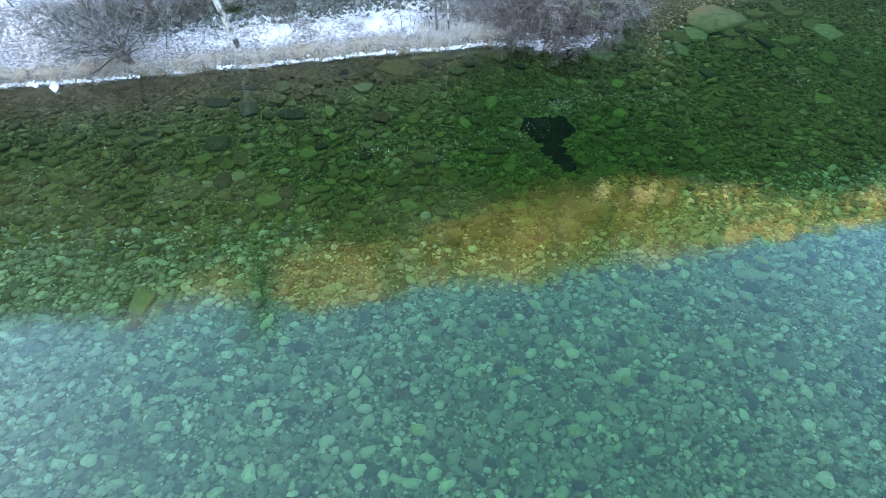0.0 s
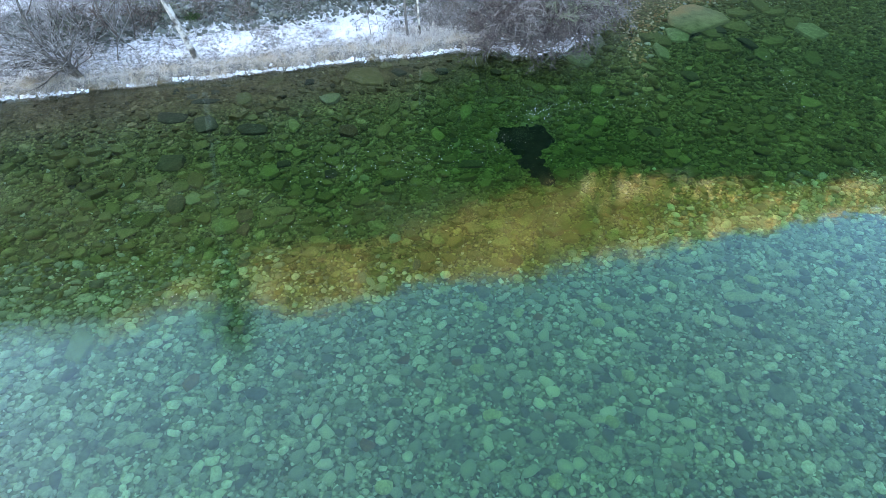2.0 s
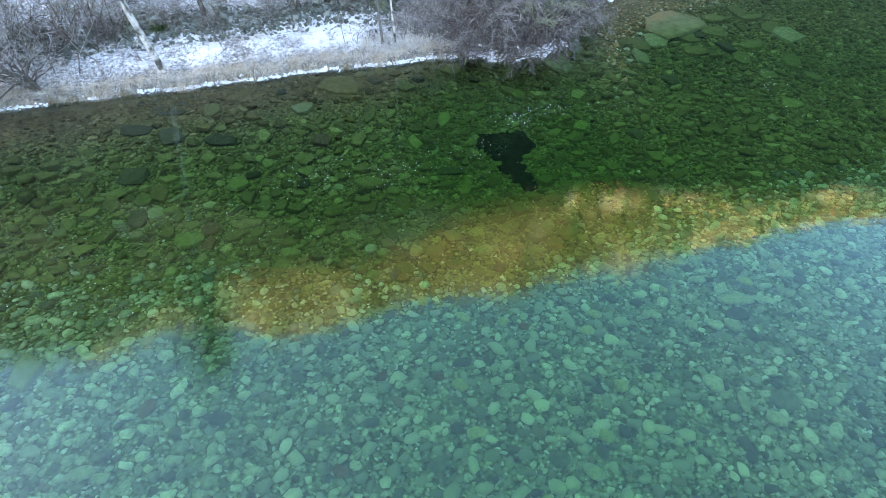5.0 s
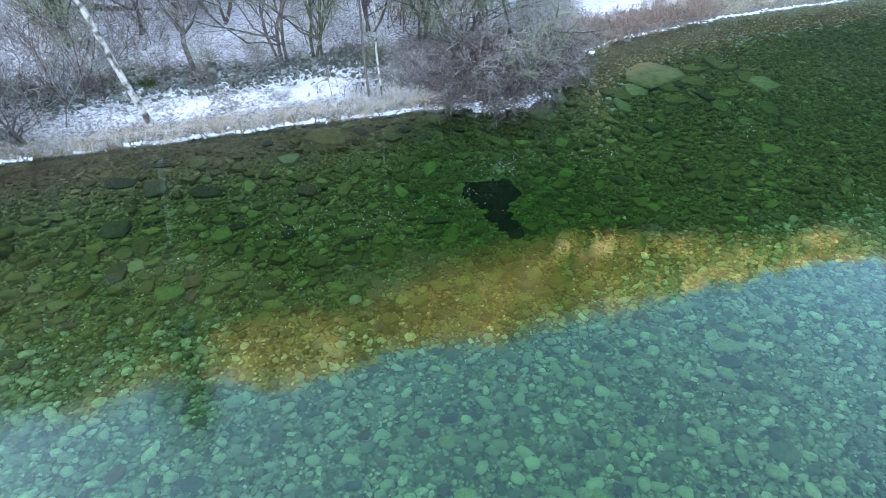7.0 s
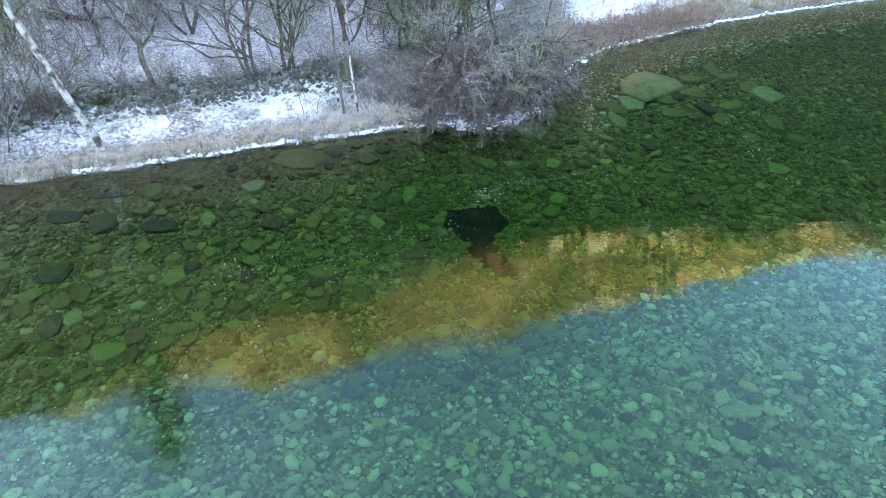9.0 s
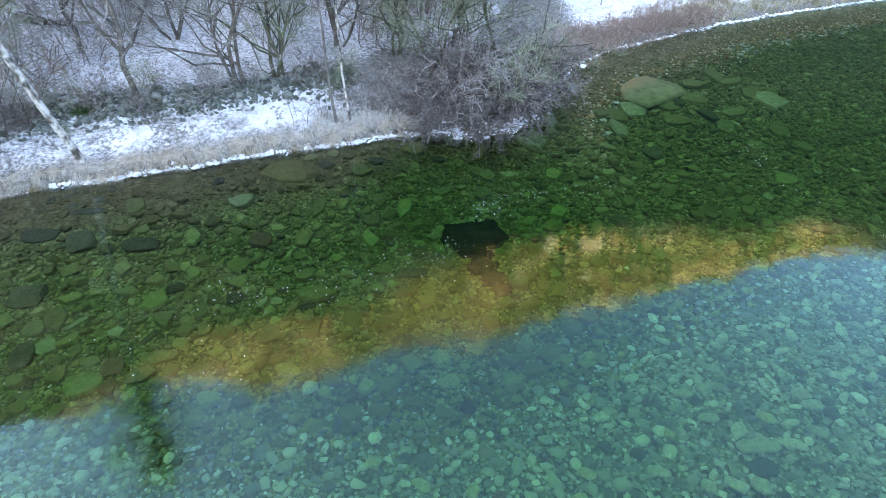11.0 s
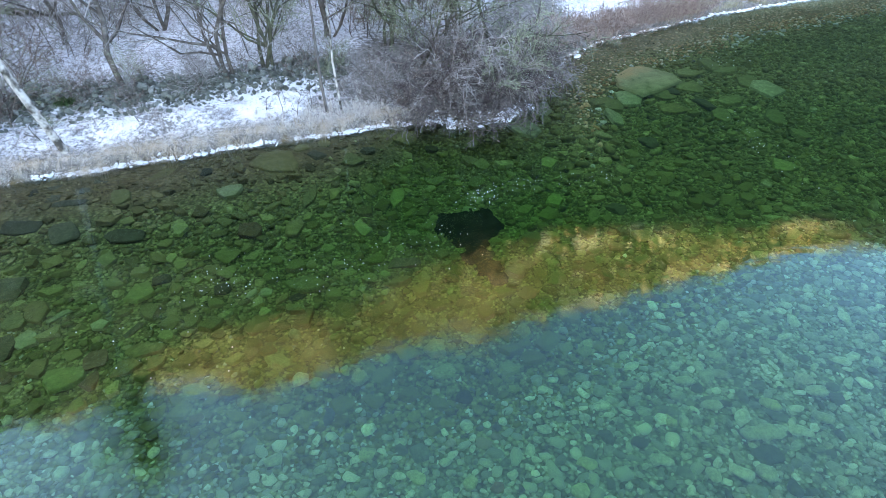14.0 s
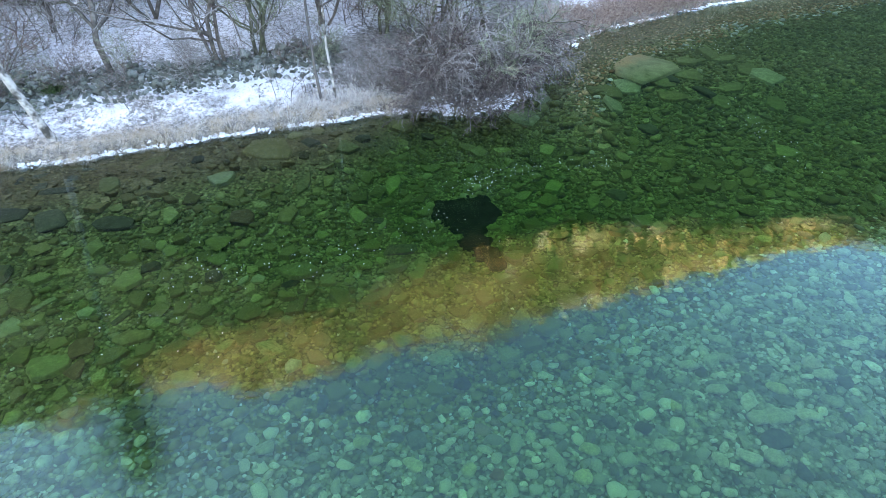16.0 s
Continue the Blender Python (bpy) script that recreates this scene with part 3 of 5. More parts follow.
# ---------------------------------------------------------------- stones of the river bed
def hull_shape(rng, points, squash, power):
    """An angular stone: the hull of a few points on a squashed round box, base at its middle, size about 1."""
    bm = bmesh.new()
    for _ in range(points):
        v = Vector(rng.normal(size=3)).normalized()
        v = Vector([math.copysign(abs(c) ** power, c) for c in v])
        bm.verts.new((v.x, v.y, v.z * squash))
    bmesh.ops.convex_hull(bm, input=bm.verts)
    bmesh.ops.delete(bm, geom=[v for v in bm.verts if not v.link_faces], context="VERTS")
    bmesh.ops.triangulate(bm, faces=bm.faces)
    bm.verts.index_update()
    out = np.array([v.co[:] for v in bm.verts]), np.array([[v.index for v in f.verts] for f in bm.faces])
    bm.free()
    return out


def round_shape(rng, squash):
    """A water-worn cobble without its buried underside, size about 1."""
    bm = bmesh.new()
    bmesh.ops.create_icosphere(bm, subdivisions=2, radius=1.0)
    a, b = rng.uniform(0, 9, 2)
    for v in bm.verts:
        k = 1 + 0.42 * (noise.noise(v.co * 1.1 + Vector((a, b, 3)))) + 0.15 * noise.noise(v.co * 2.3 + Vector((b, a, 1)))
        v.co = Vector((v.co.x * k, v.co.y * k, v.co.z * squash * k))
    bmesh.ops.delete(bm, geom=[v for v in bm.verts if v.co.z < -0.45 * squash], context="VERTS")
    bm.verts.index_update()
    out = np.array([v.co[:] for v in bm.verts]), np.array([[v.index for v in f.verts] for f in bm.faces])
    bm.free()
    return out


RNG = np.random.default_rng(7)
ROUND = [round_shape(RNG, s) for s in RNG.uniform(0.40, 0.66, 3)] + [hull_shape(RNG, 24, s, 0.85) for s in RNG.uniform(0.42, 0.62, 9)]
KNOBS = [hull_shape(RNG, 13, s, 0.9) for s in RNG.uniform(0.45, 0.7, 12)]


def plate_shape(rng):
    """A broken flat stone: five to seven corners, steep sides and a level top, size about 1."""
    k = int(rng.integers(5, 9))
    ang = (np.arange(k) + rng.uniform(-0.4, 0.4, k)) * 6.2832 / k
    r = rng.uniform(0.62, 1.2, k)
    high = rng.uniform(0.18, 0.38)
    rings = [np.stack([np.cos(ang) * r * g, np.sin(ang) * r * g, np.full(k, z) + rng.normal(0, 0.06, k)], -1) for g, z in ((1.05, -0.35), (1.0, 0.6 * high), (0.90, high))]
    verts = np.concatenate(rings + [[[0, 0, high * 1.05]]])
    faces = []
    for n in range(2):
        for q in range(k):
            a, b = n * k + q, n * k + (q + 1) % k
            faces += [(a, b, b + k), (a, b + k, a + k)]
    faces += [(2 * k + q, 2 * k + (q + 1) % k, 3 * k) for q in range(k)]
    return verts, np.array(faces)


ANGULAR = [hull_shape(RNG, 13, s, 0.75) for s in RNG.uniform(0.35, 0.6, 5)] + [plate_shape(RNG) for _ in range(9)]


def turned(verts, angle, tilt_x, tilt_y, size):
    """Copies of one shape: verts (V, 3) by arrays of turns and sizes (N, 3) give (N, V, 3)."""
    v = verts[None] * size[:, None]
    c, s = np.cos(angle)[:, None], np.sin(angle)[:, None]
    x, y, z = v[..., 0], v[..., 1], v[..., 2]
    z = z + x * tilt_x[:, None] + y * tilt_y[:, None]
    return np.stack([x * c - y * s, x * s + y * c, z], -1)


def joined(name, shapes, pick, places, angle, tilt, size, mat, flat):
    vs, fs, off = [], [], 0
    for k, (verts, faces) in enumerate(shapes):
        w = np.where(pick == k)[0]
        if not len(w):
            continue
        v = turned(verts, angle[w], tilt[w, 0], tilt[w, 1], size[w]) + places[w][:, None]
        f = faces[None] + off + (np.arange(len(w)) * len(verts))[:, None, None]
        vs.append(v.reshape(-1, 3))
        fs.append(f.reshape(-1, 3))
        off += len(w) * len(verts)
    return mesh_of(name, np.concatenate(vs), np.concatenate(fs), mat, flat)


# circles that make up the flat black patch on the bed: x, y, radius
BLACK_PATCH = [(1.55, 13.16, 0.40), (1.16, 13.22, 0.36), (1.10, 12.92, 0.32), (1.40, 12.82, 0.46), (1.84, 13.20, 0.34), (1.94, 12.95, 0.34), (1.50, 12.40, 0.40), (1.58, 11.95, 0.33), (1.80, 11.52, 0.27), (2.03, 11.15, 0.20)]


def in_black_patch(x, y):
    return max(r - math.hypot(x - a, y - b) for a, b, r in BLACK_PATCH)


# the large stones, stretch by stretch: x, y, half sizes, turn, tone
SHORE_ROCKS = [
    (-5.79, 14.39, 0.58, 0.40, 10, "olive"), (-7.57, 13.25, 0.47, 0.17, 8, "dark"), (-8.72, 13.65, 0.37, 0.34, 15, "dark"), (-8.02, 13.45, 0.20, 0.25, 10, "dark"),
    (-8.21, 13.93, 0.26, 0.22, 5, "dark"), (-6.56, 13.53, 0.34, 0.32, -10, "green"), (-3.25, 15.08, 0.66, 0.62, 5, "olive"), (-2.32, 15.38, 0.29, 0.39, 20, "dark"),
    (-4.11, 13.71, 0.33, 0.28, 10, "ash"), (-2.78, 15.76, 0.21, 0.24, 0, "olive"), (-1.37, 15.18, 0.32, 0.28, 5, "green"), (-1.04, 15.75, 0.25, 0.29, 0, "dark"),
    (-0.02, 16.40, 0.36, 0.32, 8, "olive"), (-2.21, 16.00, 0.16, 0.21, 0, "olive"), (-4.91, 14.58, 0.17, 0.26, 10, "dark"), (-7.24, 14.16, 0.24, 0.18, 5, "dark"),
    (-7.46, 13.77, 0.18, 0.21, 0, "dark"), (0.64, 16.06, 0.24, 0.24, 5, "dark"), (-9.74, 14.10, 0.26, 0.29, 5, "dark"),
]
DARK_ROCKS = [
    (-8.17, 12.44, 0.47, 0.41, 5, "dark"), (-7.18, 12.21, 0.34, 0.55, 30, "dark"), (-5.92, 12.18, 0.47, 0.32, 3, "dark"), (-7.52, 10.62, 0.42, 0.44, 10, "dark"),
    (-4.77, 10.96, 0.22, 0.23, 20, "dark"), (-4.80, 9.66, 0.24, 0.13, 60, "dark"), (-6.79, 9.18, 0.24, 0.32, 20, "dark"), (-2.04, 10.48, 0.21, 0.14, 10, "dark"),
    (-3.51, 10.68, 0.19, 0.25, 20, "dark"), (-0.03, 11.65, 0.43, 0.27, 8, "dark"), (-0.51, 12.67, 0.15, 0.15, 0, "dark"), (8.94, 22.72, 0.62, 0.38, -8, "dark"),
    (6.79, 16.53, 0.35, 0.49, 0, "dark"), (9.39, 18.85, 0.31, 0.68, 20, "dark"), (8.53, 19.77, 0.27, 0.64, 30, "dark"), (4.95, 13.21, 0.30, 0.30, -20, "dark"),
    (-5.13, 8.95, 0.21, 0.25, 10, "rust"), (-5.02, 8.51, 0.17, 0.22, 20, "rust"), (-3.38, 12.42, 0.27, 0.30, 10, "rust"),
]
GREEN_ROCKS = [
    (-4.86, 12.49, 0.21, 0.41, 20, "bright"), (-4.54, 11.41, 0.14, 0.20, 10, "bright"), (-6.00, 11.45, 0.22, 0.29, 0, "green"), (-6.46, 11.34, 0.23, 0.08, 70, "bright"),
    (-6.01, 12.62, 0.16, 0.14, 5, "green"), (-0.21, 14.11, 0.55, 0.20, 80, "bright"), (-0.94, 12.71, 0.23, 0.27, 20, "bright"), (-2.43, 12.53, 0.38, 0.22, 70, "olive"),
    (-1.63, 11.96, 0.17, 0.18, -10, "bright"), (-0.41, 12.48, 0.19, 0.09, 70, "ash"), (-0.11, 12.16, 0.09, 0.12, 0, "bright"), (-0.85, 12.12, 0.10, 0.12, 0, "green"),
    (-2.26, 13.66, 0.46, 0.15, 80, "green"), (0.61, 14.49, 0.14, 0.19, 0, "green"), (-1.87, 10.83, 0.49, 0.34, 8, "green"), (-2.93, 10.56, 0.18, 0.09, 70, "ash"),
    (-2.64, 10.58, 0.13, 0.12, 0, "ash"), (-2.30, 10.43, 0.19, 0.10, 60, "olive"), (-2.55, 10.06, 0.12, 0.12, 20, "bright"),
]
FLAT_ROCKS = [
    (-5.05, 10.58, 0.29, 0.33, 10, "bright"), (-6.67, 10.09, 0.22, 0.36, 20, "olive"), (-6.21, 10.03, 0.32, 0.09, 60, "ash"), (-5.41, 9.77, 0.16, 0.20, 30, "ash"),
    (-4.36, 9.18, 0.34, 0.17, 8, "olive"), (-5.42, 8.56, 0.33, 0.28, 15, "bright"), (-5.97, 8.77, 0.19, 0.24, 0, "olive"), (-6.47, 9.39, 0.24, 0.21, 35, "ash"),
    (-4.54, 8.77, 0.29, 0.18, 5, "olive"), (-5.77, 10.21, 0.11, 0.11, 10, "green"), (-4.06, 10.32, 0.17, 0.21, 0, "green"), (-5.94, 9.31, 0.12, 0.18, 0, "green"),
    (-4.78, 11.60, 0.13, 0.16, 0, "bright"), (-6.91, 9.80, 0.20, 0.23, 0, "green"), (-5.67, 10.84, 0.22, 0.16, 10, "green"), (-1.91, 11.44, 0.12, 0.14, 0, "olive"),
    (-0.38, 11.31, 0.11, 0.11, 30, "bright"), (-0.83, 9.86, 0.09, 0.09, 0, "ash"), (-3.23, 9.50, 0.14, 0.11, 0, "olive"),
]
THICKET_ROCKS = [
    (1.77, 16.23, 0.41, 0.21, 80, "green"), (1.13, 16.76, 0.38, 0.26, -8, "green"), (4.13, 18.12, 0.25, 0.40, 10, "ash"), (4.05, 17.49, 0.19, 0.25, 0, "green"),
    (6.23, 17.87, 0.35, 0.55, -15, "ash"), (3.79, 15.42, 0.26, 0.23, 15, "bright"), (1.77, 14.70, 0.28, 0.26, -10, "green"), (3.66, 13.85, 0.24, 0.30, -20, "bright"),
    (1.54, 13.98, 0.24, 0.09, 80, "green"), (3.03, 13.16, 0.12, 0.10, 0, "bright"), (2.73, 12.93, 0.11, 0.12, 0, "green"), (4.40, 13.05, 0.35, 0.14, 70, "green"),
    (0.76, 14.81, 0.31, 0.20, 0, "green"), (2.00, 15.37, 0.24, 0.22, 0, "green"), (5.54, 16.58, 0.34, 0.20, 5, "green"), (5.59, 14.84, 0.25, 0.25, 0, "green"),
    (3.32, 16.96, 0.46, 0.50, 10, "ash"),
    (1.50, 13.60, 0.17, 0.13, -10, "ash"), (2.02, 12.40, 0.17, 0.13, 20, "green"), (0.66, 13.25, 0.15, 0.16, 0, "green"),
]
SHELF_ROCKS = [
    (7.01, 19.16, 0.44, 0.53, 0, "ash"), (6.26, 18.57, 0.50, 0.32, 0, "green"), (9.70, 21.09, 0.48, 0.49, -5, "green"), (11.47, 20.33, 0.37, 0.57, -15, "green"),
    (11.95, 19.97, 0.60, 0.71, -25, "ash"), (11.20, 21.38, 0.45, 0.42, 0, "green"), (10.82, 21.84, 0.38, 0.62, 0, "green"), (9.64, 18.11, 0.32, 0.44, 0, "green"),
    (11.26, 17.99, 0.40, 0.53, -10, "green"), (10.08, 17.02, 0.31, 0.28, 0, "green"), (8.31, 18.56, 0.52, 0.32, -5, "olive"), (9.95, 15.06, 0.38, 0.39, -25, "bright"),
    (9.34, 20.03, 0.54, 0.38, -5, "green"), (10.35, 19.08, 0.43, 0.37, -5, "green"), (8.27, 19.44, 0.45, 0.34, 4, "green"), (11.49, 16.84, 0.36, 0.33, 0, "green"),
    (5.80, 18.53, 0.25, 0.24, 0, "green"), (6.70, 21.08, 0.09, 0.10, 0, "white"), (6.53, 19.40, 0.09, 0.10, 0, "white"),
]
SUNK_STONES = [
    (1.05, 8.15, 0.16, 0.15, -40, "dark"), (0.34, 7.15, 0.16, 0.17, 30, "grey"), (0.04, 7.23, 0.13, 0.09, -40, "grey"), (-2.15, 7.27, 0.13, 0.16, 20, "grey"),
    (3.15, 7.33, 0.11, 0.14, 0, "grey"), (5.37, 6.88, 0.22, 0.16, 10, "grey"), (5.85, 7.54, 0.19, 0.10, -25, "grey"), (4.09, 6.69, 0.13, 0.10, -20, "grey"),
    (1.41, 6.59, 0.11, 0.09, 0, "rust"), (-1.07, 7.80, 0.19, 0.09, 80, "grey"), (0.30, 6.76, 0.17, 0.10, -25, "moss"), (1.04, 6.65, 0.10, 0.12, -50, "moss"),
    (2.74, 6.90, 0.14, 0.11, -10, "moss"), (2.56, 6.49, 0.12, 0.12, 30, "moss"), (-1.74, 7.03, 0.14, 0.12, 20, "pale"), (5.55, 7.24, 0.21, 0.15, 0, "pale"),
    (5.18, 6.59, 0.15, 0.14, -20, "pale"),
]
PALE_STONES = [
    (4.84, 6.62, 0.18, 0.12, -35, "pale"), (4.45, 6.62, 0.10, 0.12, 0, "pale"), (4.92, 7.76, 0.18, 0.10, 0, "pale"), (4.69, 8.26, 0.18, 0.09, 0, "pale"),
    (6.04, 7.26, 0.17, 0.10, -15, "pale"), (5.84, 7.74, 0.17, 0.10, -25, "moss"), (1.37, 7.62, 0.07, 0.06, 0, "white"), (4.07, 7.57, 0.11, 0.11, 0, "white"),
    (2.99, 9.61, 0.09, 0.09, 0, "pale"), (3.82, 6.90, 0.16, 0.10, -15, "pale"), (5.38, 8.37, 0.18, 0.10, -5, "pale"), (6.72, 7.96, 0.19, 0.11, -5, "pale"),
    (6.52, 7.49, 0.18, 0.11, -25, "pale"), (4.34, 7.21, 0.09, 0.11, 0, "pale"), (5.38, 8.78, 0.16, 0.11, -20, "pale"), (-0.43, 7.16, 0.15, 0.12, 60, "moss"),
    (-1.61, 8.46, 0.14, 0.15, 0, "pale"),
]
FORE_STONES = [
    (-6.90, 5.24, 0.30, 0.38, 20, "ash"), (-4.00, 3.22, 0.13, 0.08, 70, "white"), (-4.40, 3.88, 0.11, 0.09, 10, "white"), (-1.27, 3.84, 0.10, 0.08, -10, "white"),
    (-1.18, 3.41, 0.08, 0.05, 0, "white"), (-1.11, 3.12, 0.13, 0.12, 20, "moss"), (1.48, 3.40, 0.13, 0.14, 0, "moss"), (0.25, 5.26, 0.15, 0.13, 0, "moss"),
    (0.51, 4.43, 0.16, 0.10, 10, "moss"), (-3.49, 4.53, 0.21, 0.12, 0, "grey"), (-4.68, 4.68, 0.19, 0.13, 70, "rust"), (-1.09, 5.42, 0.12, 0.15, 0, "rust"),
    (-0.11, 5.43, 0.11, 0.08, 0, "rust"), (-1.47, 3.77, 0.13, 0.12, -30, "rust"), (2.90, 5.33, 0.12, 0.14, 0, "moss"), (1.73, 4.06, 0.17, 0.14, 0, "grey"),
    (-1.80, 4.41, 0.16, 0.13, 0, "grey"), (-5.15, 3.59, 0.19, 0.13, 20, "pale"),
]
WORN_STONES = [
    (4.77, 5.05, 0.23, 0.09, 80, "pale"), (4.40, 5.35, 0.19, 0.15, -35, "pale"), (5.31, 7.23, 0.20, 0.13, 0, "pale"), (4.19, 7.54, 0.10, 0.13, 0, "moss"),
    (5.43, 5.08, 0.24, 0.20, -10, "grey"), (5.16, 4.74, 0.17, 0.15, -10, "pale"), (5.20, 6.60, 0.13, 0.12, 0, "white"), (0.74, 3.37, 0.13, 0.12, -60, "pale"),
    (-4.87, 3.54, 0.16, 0.10, 10, "pale"), (-3.24, 3.73, 0.08, 0.07, 0, "white"), (0.19, 4.51, 0.11, 0.11, 0, "grey"), (0.97, 5.13, 0.13, 0.09, 0, "pale"),
    (2.26, 4.47, 0.12, 0.09, 0, "pale"), (2.48, 4.43, 0.11, 0.13, 0, "moss"), (-0.06, 3.93, 0.18, 0.13, 0, "grey"), (2.21, 3.86, 0.16, 0.12, -30, "pale"),
    (-5.40, 4.70, 0.09, 0.10, 0, "white"), (-5.79, 4.07, 0.09, 0.13, 0, "white"),
]
BIG = [(8.01, 20.46, 1.05, 1.2, 12, "ochre"), *SHORE_ROCKS, *DARK_ROCKS, *GREEN_ROCKS, *FLAT_ROCKS, *THICKET_ROCKS, *SHELF_ROCKS, *SUNK_STONES, *PALE_STONES, *FORE_STONES, *WORN_STONES]
TONES = {
    "ochre": ("broad ochre and green slab lying under the shallow water", "slab"), "green": ("flat green algae-coated rock on the river bed", "rock"),
    "dark": ("dark brown sunken boulder on the river bed", "boulder"), "pale": ("pale green cobble resting on the river bed", "stone"),
    "bright": ("fresh green algae-coated angular rock on the river bed", "rock"), "olive": ("olive brown flat rock on the river bed", "rock"),
    "ash": ("pale grey-green flat stone slab on the river bed", "rock"), "moss": ("yellowish green rounded stone among the cobbles", "stone"),
    "grey": ("grey-green sunken boulder on the cobbled river bed", "boulder"),
    "rust": ("rusty brown rock resting on the river bed", "rock"), "white": ("whitish rounded stone resting on the river bed", "stone"),
}
M_TONE = {
    "ochre": M_SLAB,
    "green": stone_material("green_rock", [(0, (0.13, 0.128, 0.055)), (0.5, (0.20, 0.20, 0.085)), (1, (0.27, 0.27, 0.12))], True, tint=(0.15, 0.14, 0.06)),
    "bright": stone_material("fresh_green_rock", [(0, (0.24, 0.26, 0.10)), (0.5, (0.29, 0.315, 0.125)), (1, (0.34, 0.36, 0.155))], True, tint=(0.20, 0.205, 0.085)),
    "olive": stone_material("olive_rock", [(0, (0.15, 0.125, 0.055)), (0.5, (0.215, 0.18, 0.08)), (1, (0.27, 0.235, 0.11))], True, tint=(0.15, 0.13, 0.055)),
    "ash": stone_material("grey_green_slab", [(0, (0.25, 0.255, 0.155)), (0.5, (0.31, 0.315, 0.20)), (1, (0.38, 0.385, 0.25))], True, tint=(0.22, 0.225, 0.125)),
    "dark": stone_material("dark_rock", [(0, (0.045, 0.044, 0.03)), (0.5, (0.075, 0.071, 0.047)), (1, (0.11, 0.104, 0.068))], True),
    "pale": stone_material("pale_rock", [(0, (0.36, 0.36, 0.28)), (0.5, (0.45, 0.45, 0.36)), (1, (0.56, 0.55, 0.46))], True),
    "moss": stone_material("yellow_green_rock", [(0, (0.36, 0.37, 0.20)), (0.5, (0.45, 0.45, 0.26)), (1, (0.54, 0.53, 0.32))], True),
    "grey": stone_material("grey_rock", [(0, (0.10, 0.104, 0.09)), (0.5, (0.145, 0.15, 0.125)), (1, (0.20, 0.205, 0.17))], True),
    "rust": stone_material("rust_rock", [(0, (0.12, 0.072, 0.045)), (0.5, (0.17, 0.105, 0.065)), (1, (0.24, 0.155, 0.10))], True),
    "white": stone_material("white_rock", [(0, (0.60, 0.60, 0.52)), (1, (0.76, 0.76, 0.68))], True),
}


def slab_mesh(outline, thick, mat):
    """A flat rock from its outline: sides that flare out below, a worn rim and a slightly domed, uneven top."""
    bm = bmesh.new()
    rings = []
    for grow_by, z in ((1.05, -thick), (1.0, thick * 0.55), (0.94, thick * 0.92), (0.5, thick)):
        rings.append([bm.verts.new((px * grow_by, py * grow_by, z + 0.07 * thick * float(RNG.normal()))) for px, py in outline])
    for low, high in zip(rings, rings[1:]):
        for k in range(len(low)):
            n = (k + 1) % len(low)
            bm.faces.new((low[k], low[n], high[n], high[k]))
    bm.faces.new(rings[-1])
    bmesh.ops.triangulate(bm, faces=[f for f in bm.faces if len(f.verts) > 4])
    me = bpy.data.meshes.new("rock")
    bm.to_mesh(me)
    bm.free()
    me.materials.append(mat)
    return me


def rock_outline(a, b):
    """A rough polygon of five to seven corners in an oval of half sizes a, b, its sides slightly broken."""
    k = int(RNG.integers(5, 8))
    ang = (np.arange(k) + RNG.uniform(-0.32, 0.32, k)) * 6.2832 / k
    r = RNG.uniform(0.72, 1.15, k)
    rows = [(a * q * math.cos(t), b * q * math.sin(t)) for t, q in zip(ang, r)]
    out = []
    for (x0, y0), (x1, y1) in zip(rows, rows[1:] + rows[:1]):
        f, g = RNG.uniform(0.3, 0.7), RNG.uniform(0.96, 1.05)
        out += [(x0, y0), ((x0 + (x1 - x0) * f) * g, (y0 + (y1 - y0) * f) * g)]
    return out


OCHRE_OUTLINE = [(-1.03, 0.12), (-1.12, -0.64), (-0.53, -1.36), (0.11, -1.02), (1.05, -0.31), (1.05, 0.34), (0.63, 0.76), (0.18, 1.13), (-0.34, 0.97)]


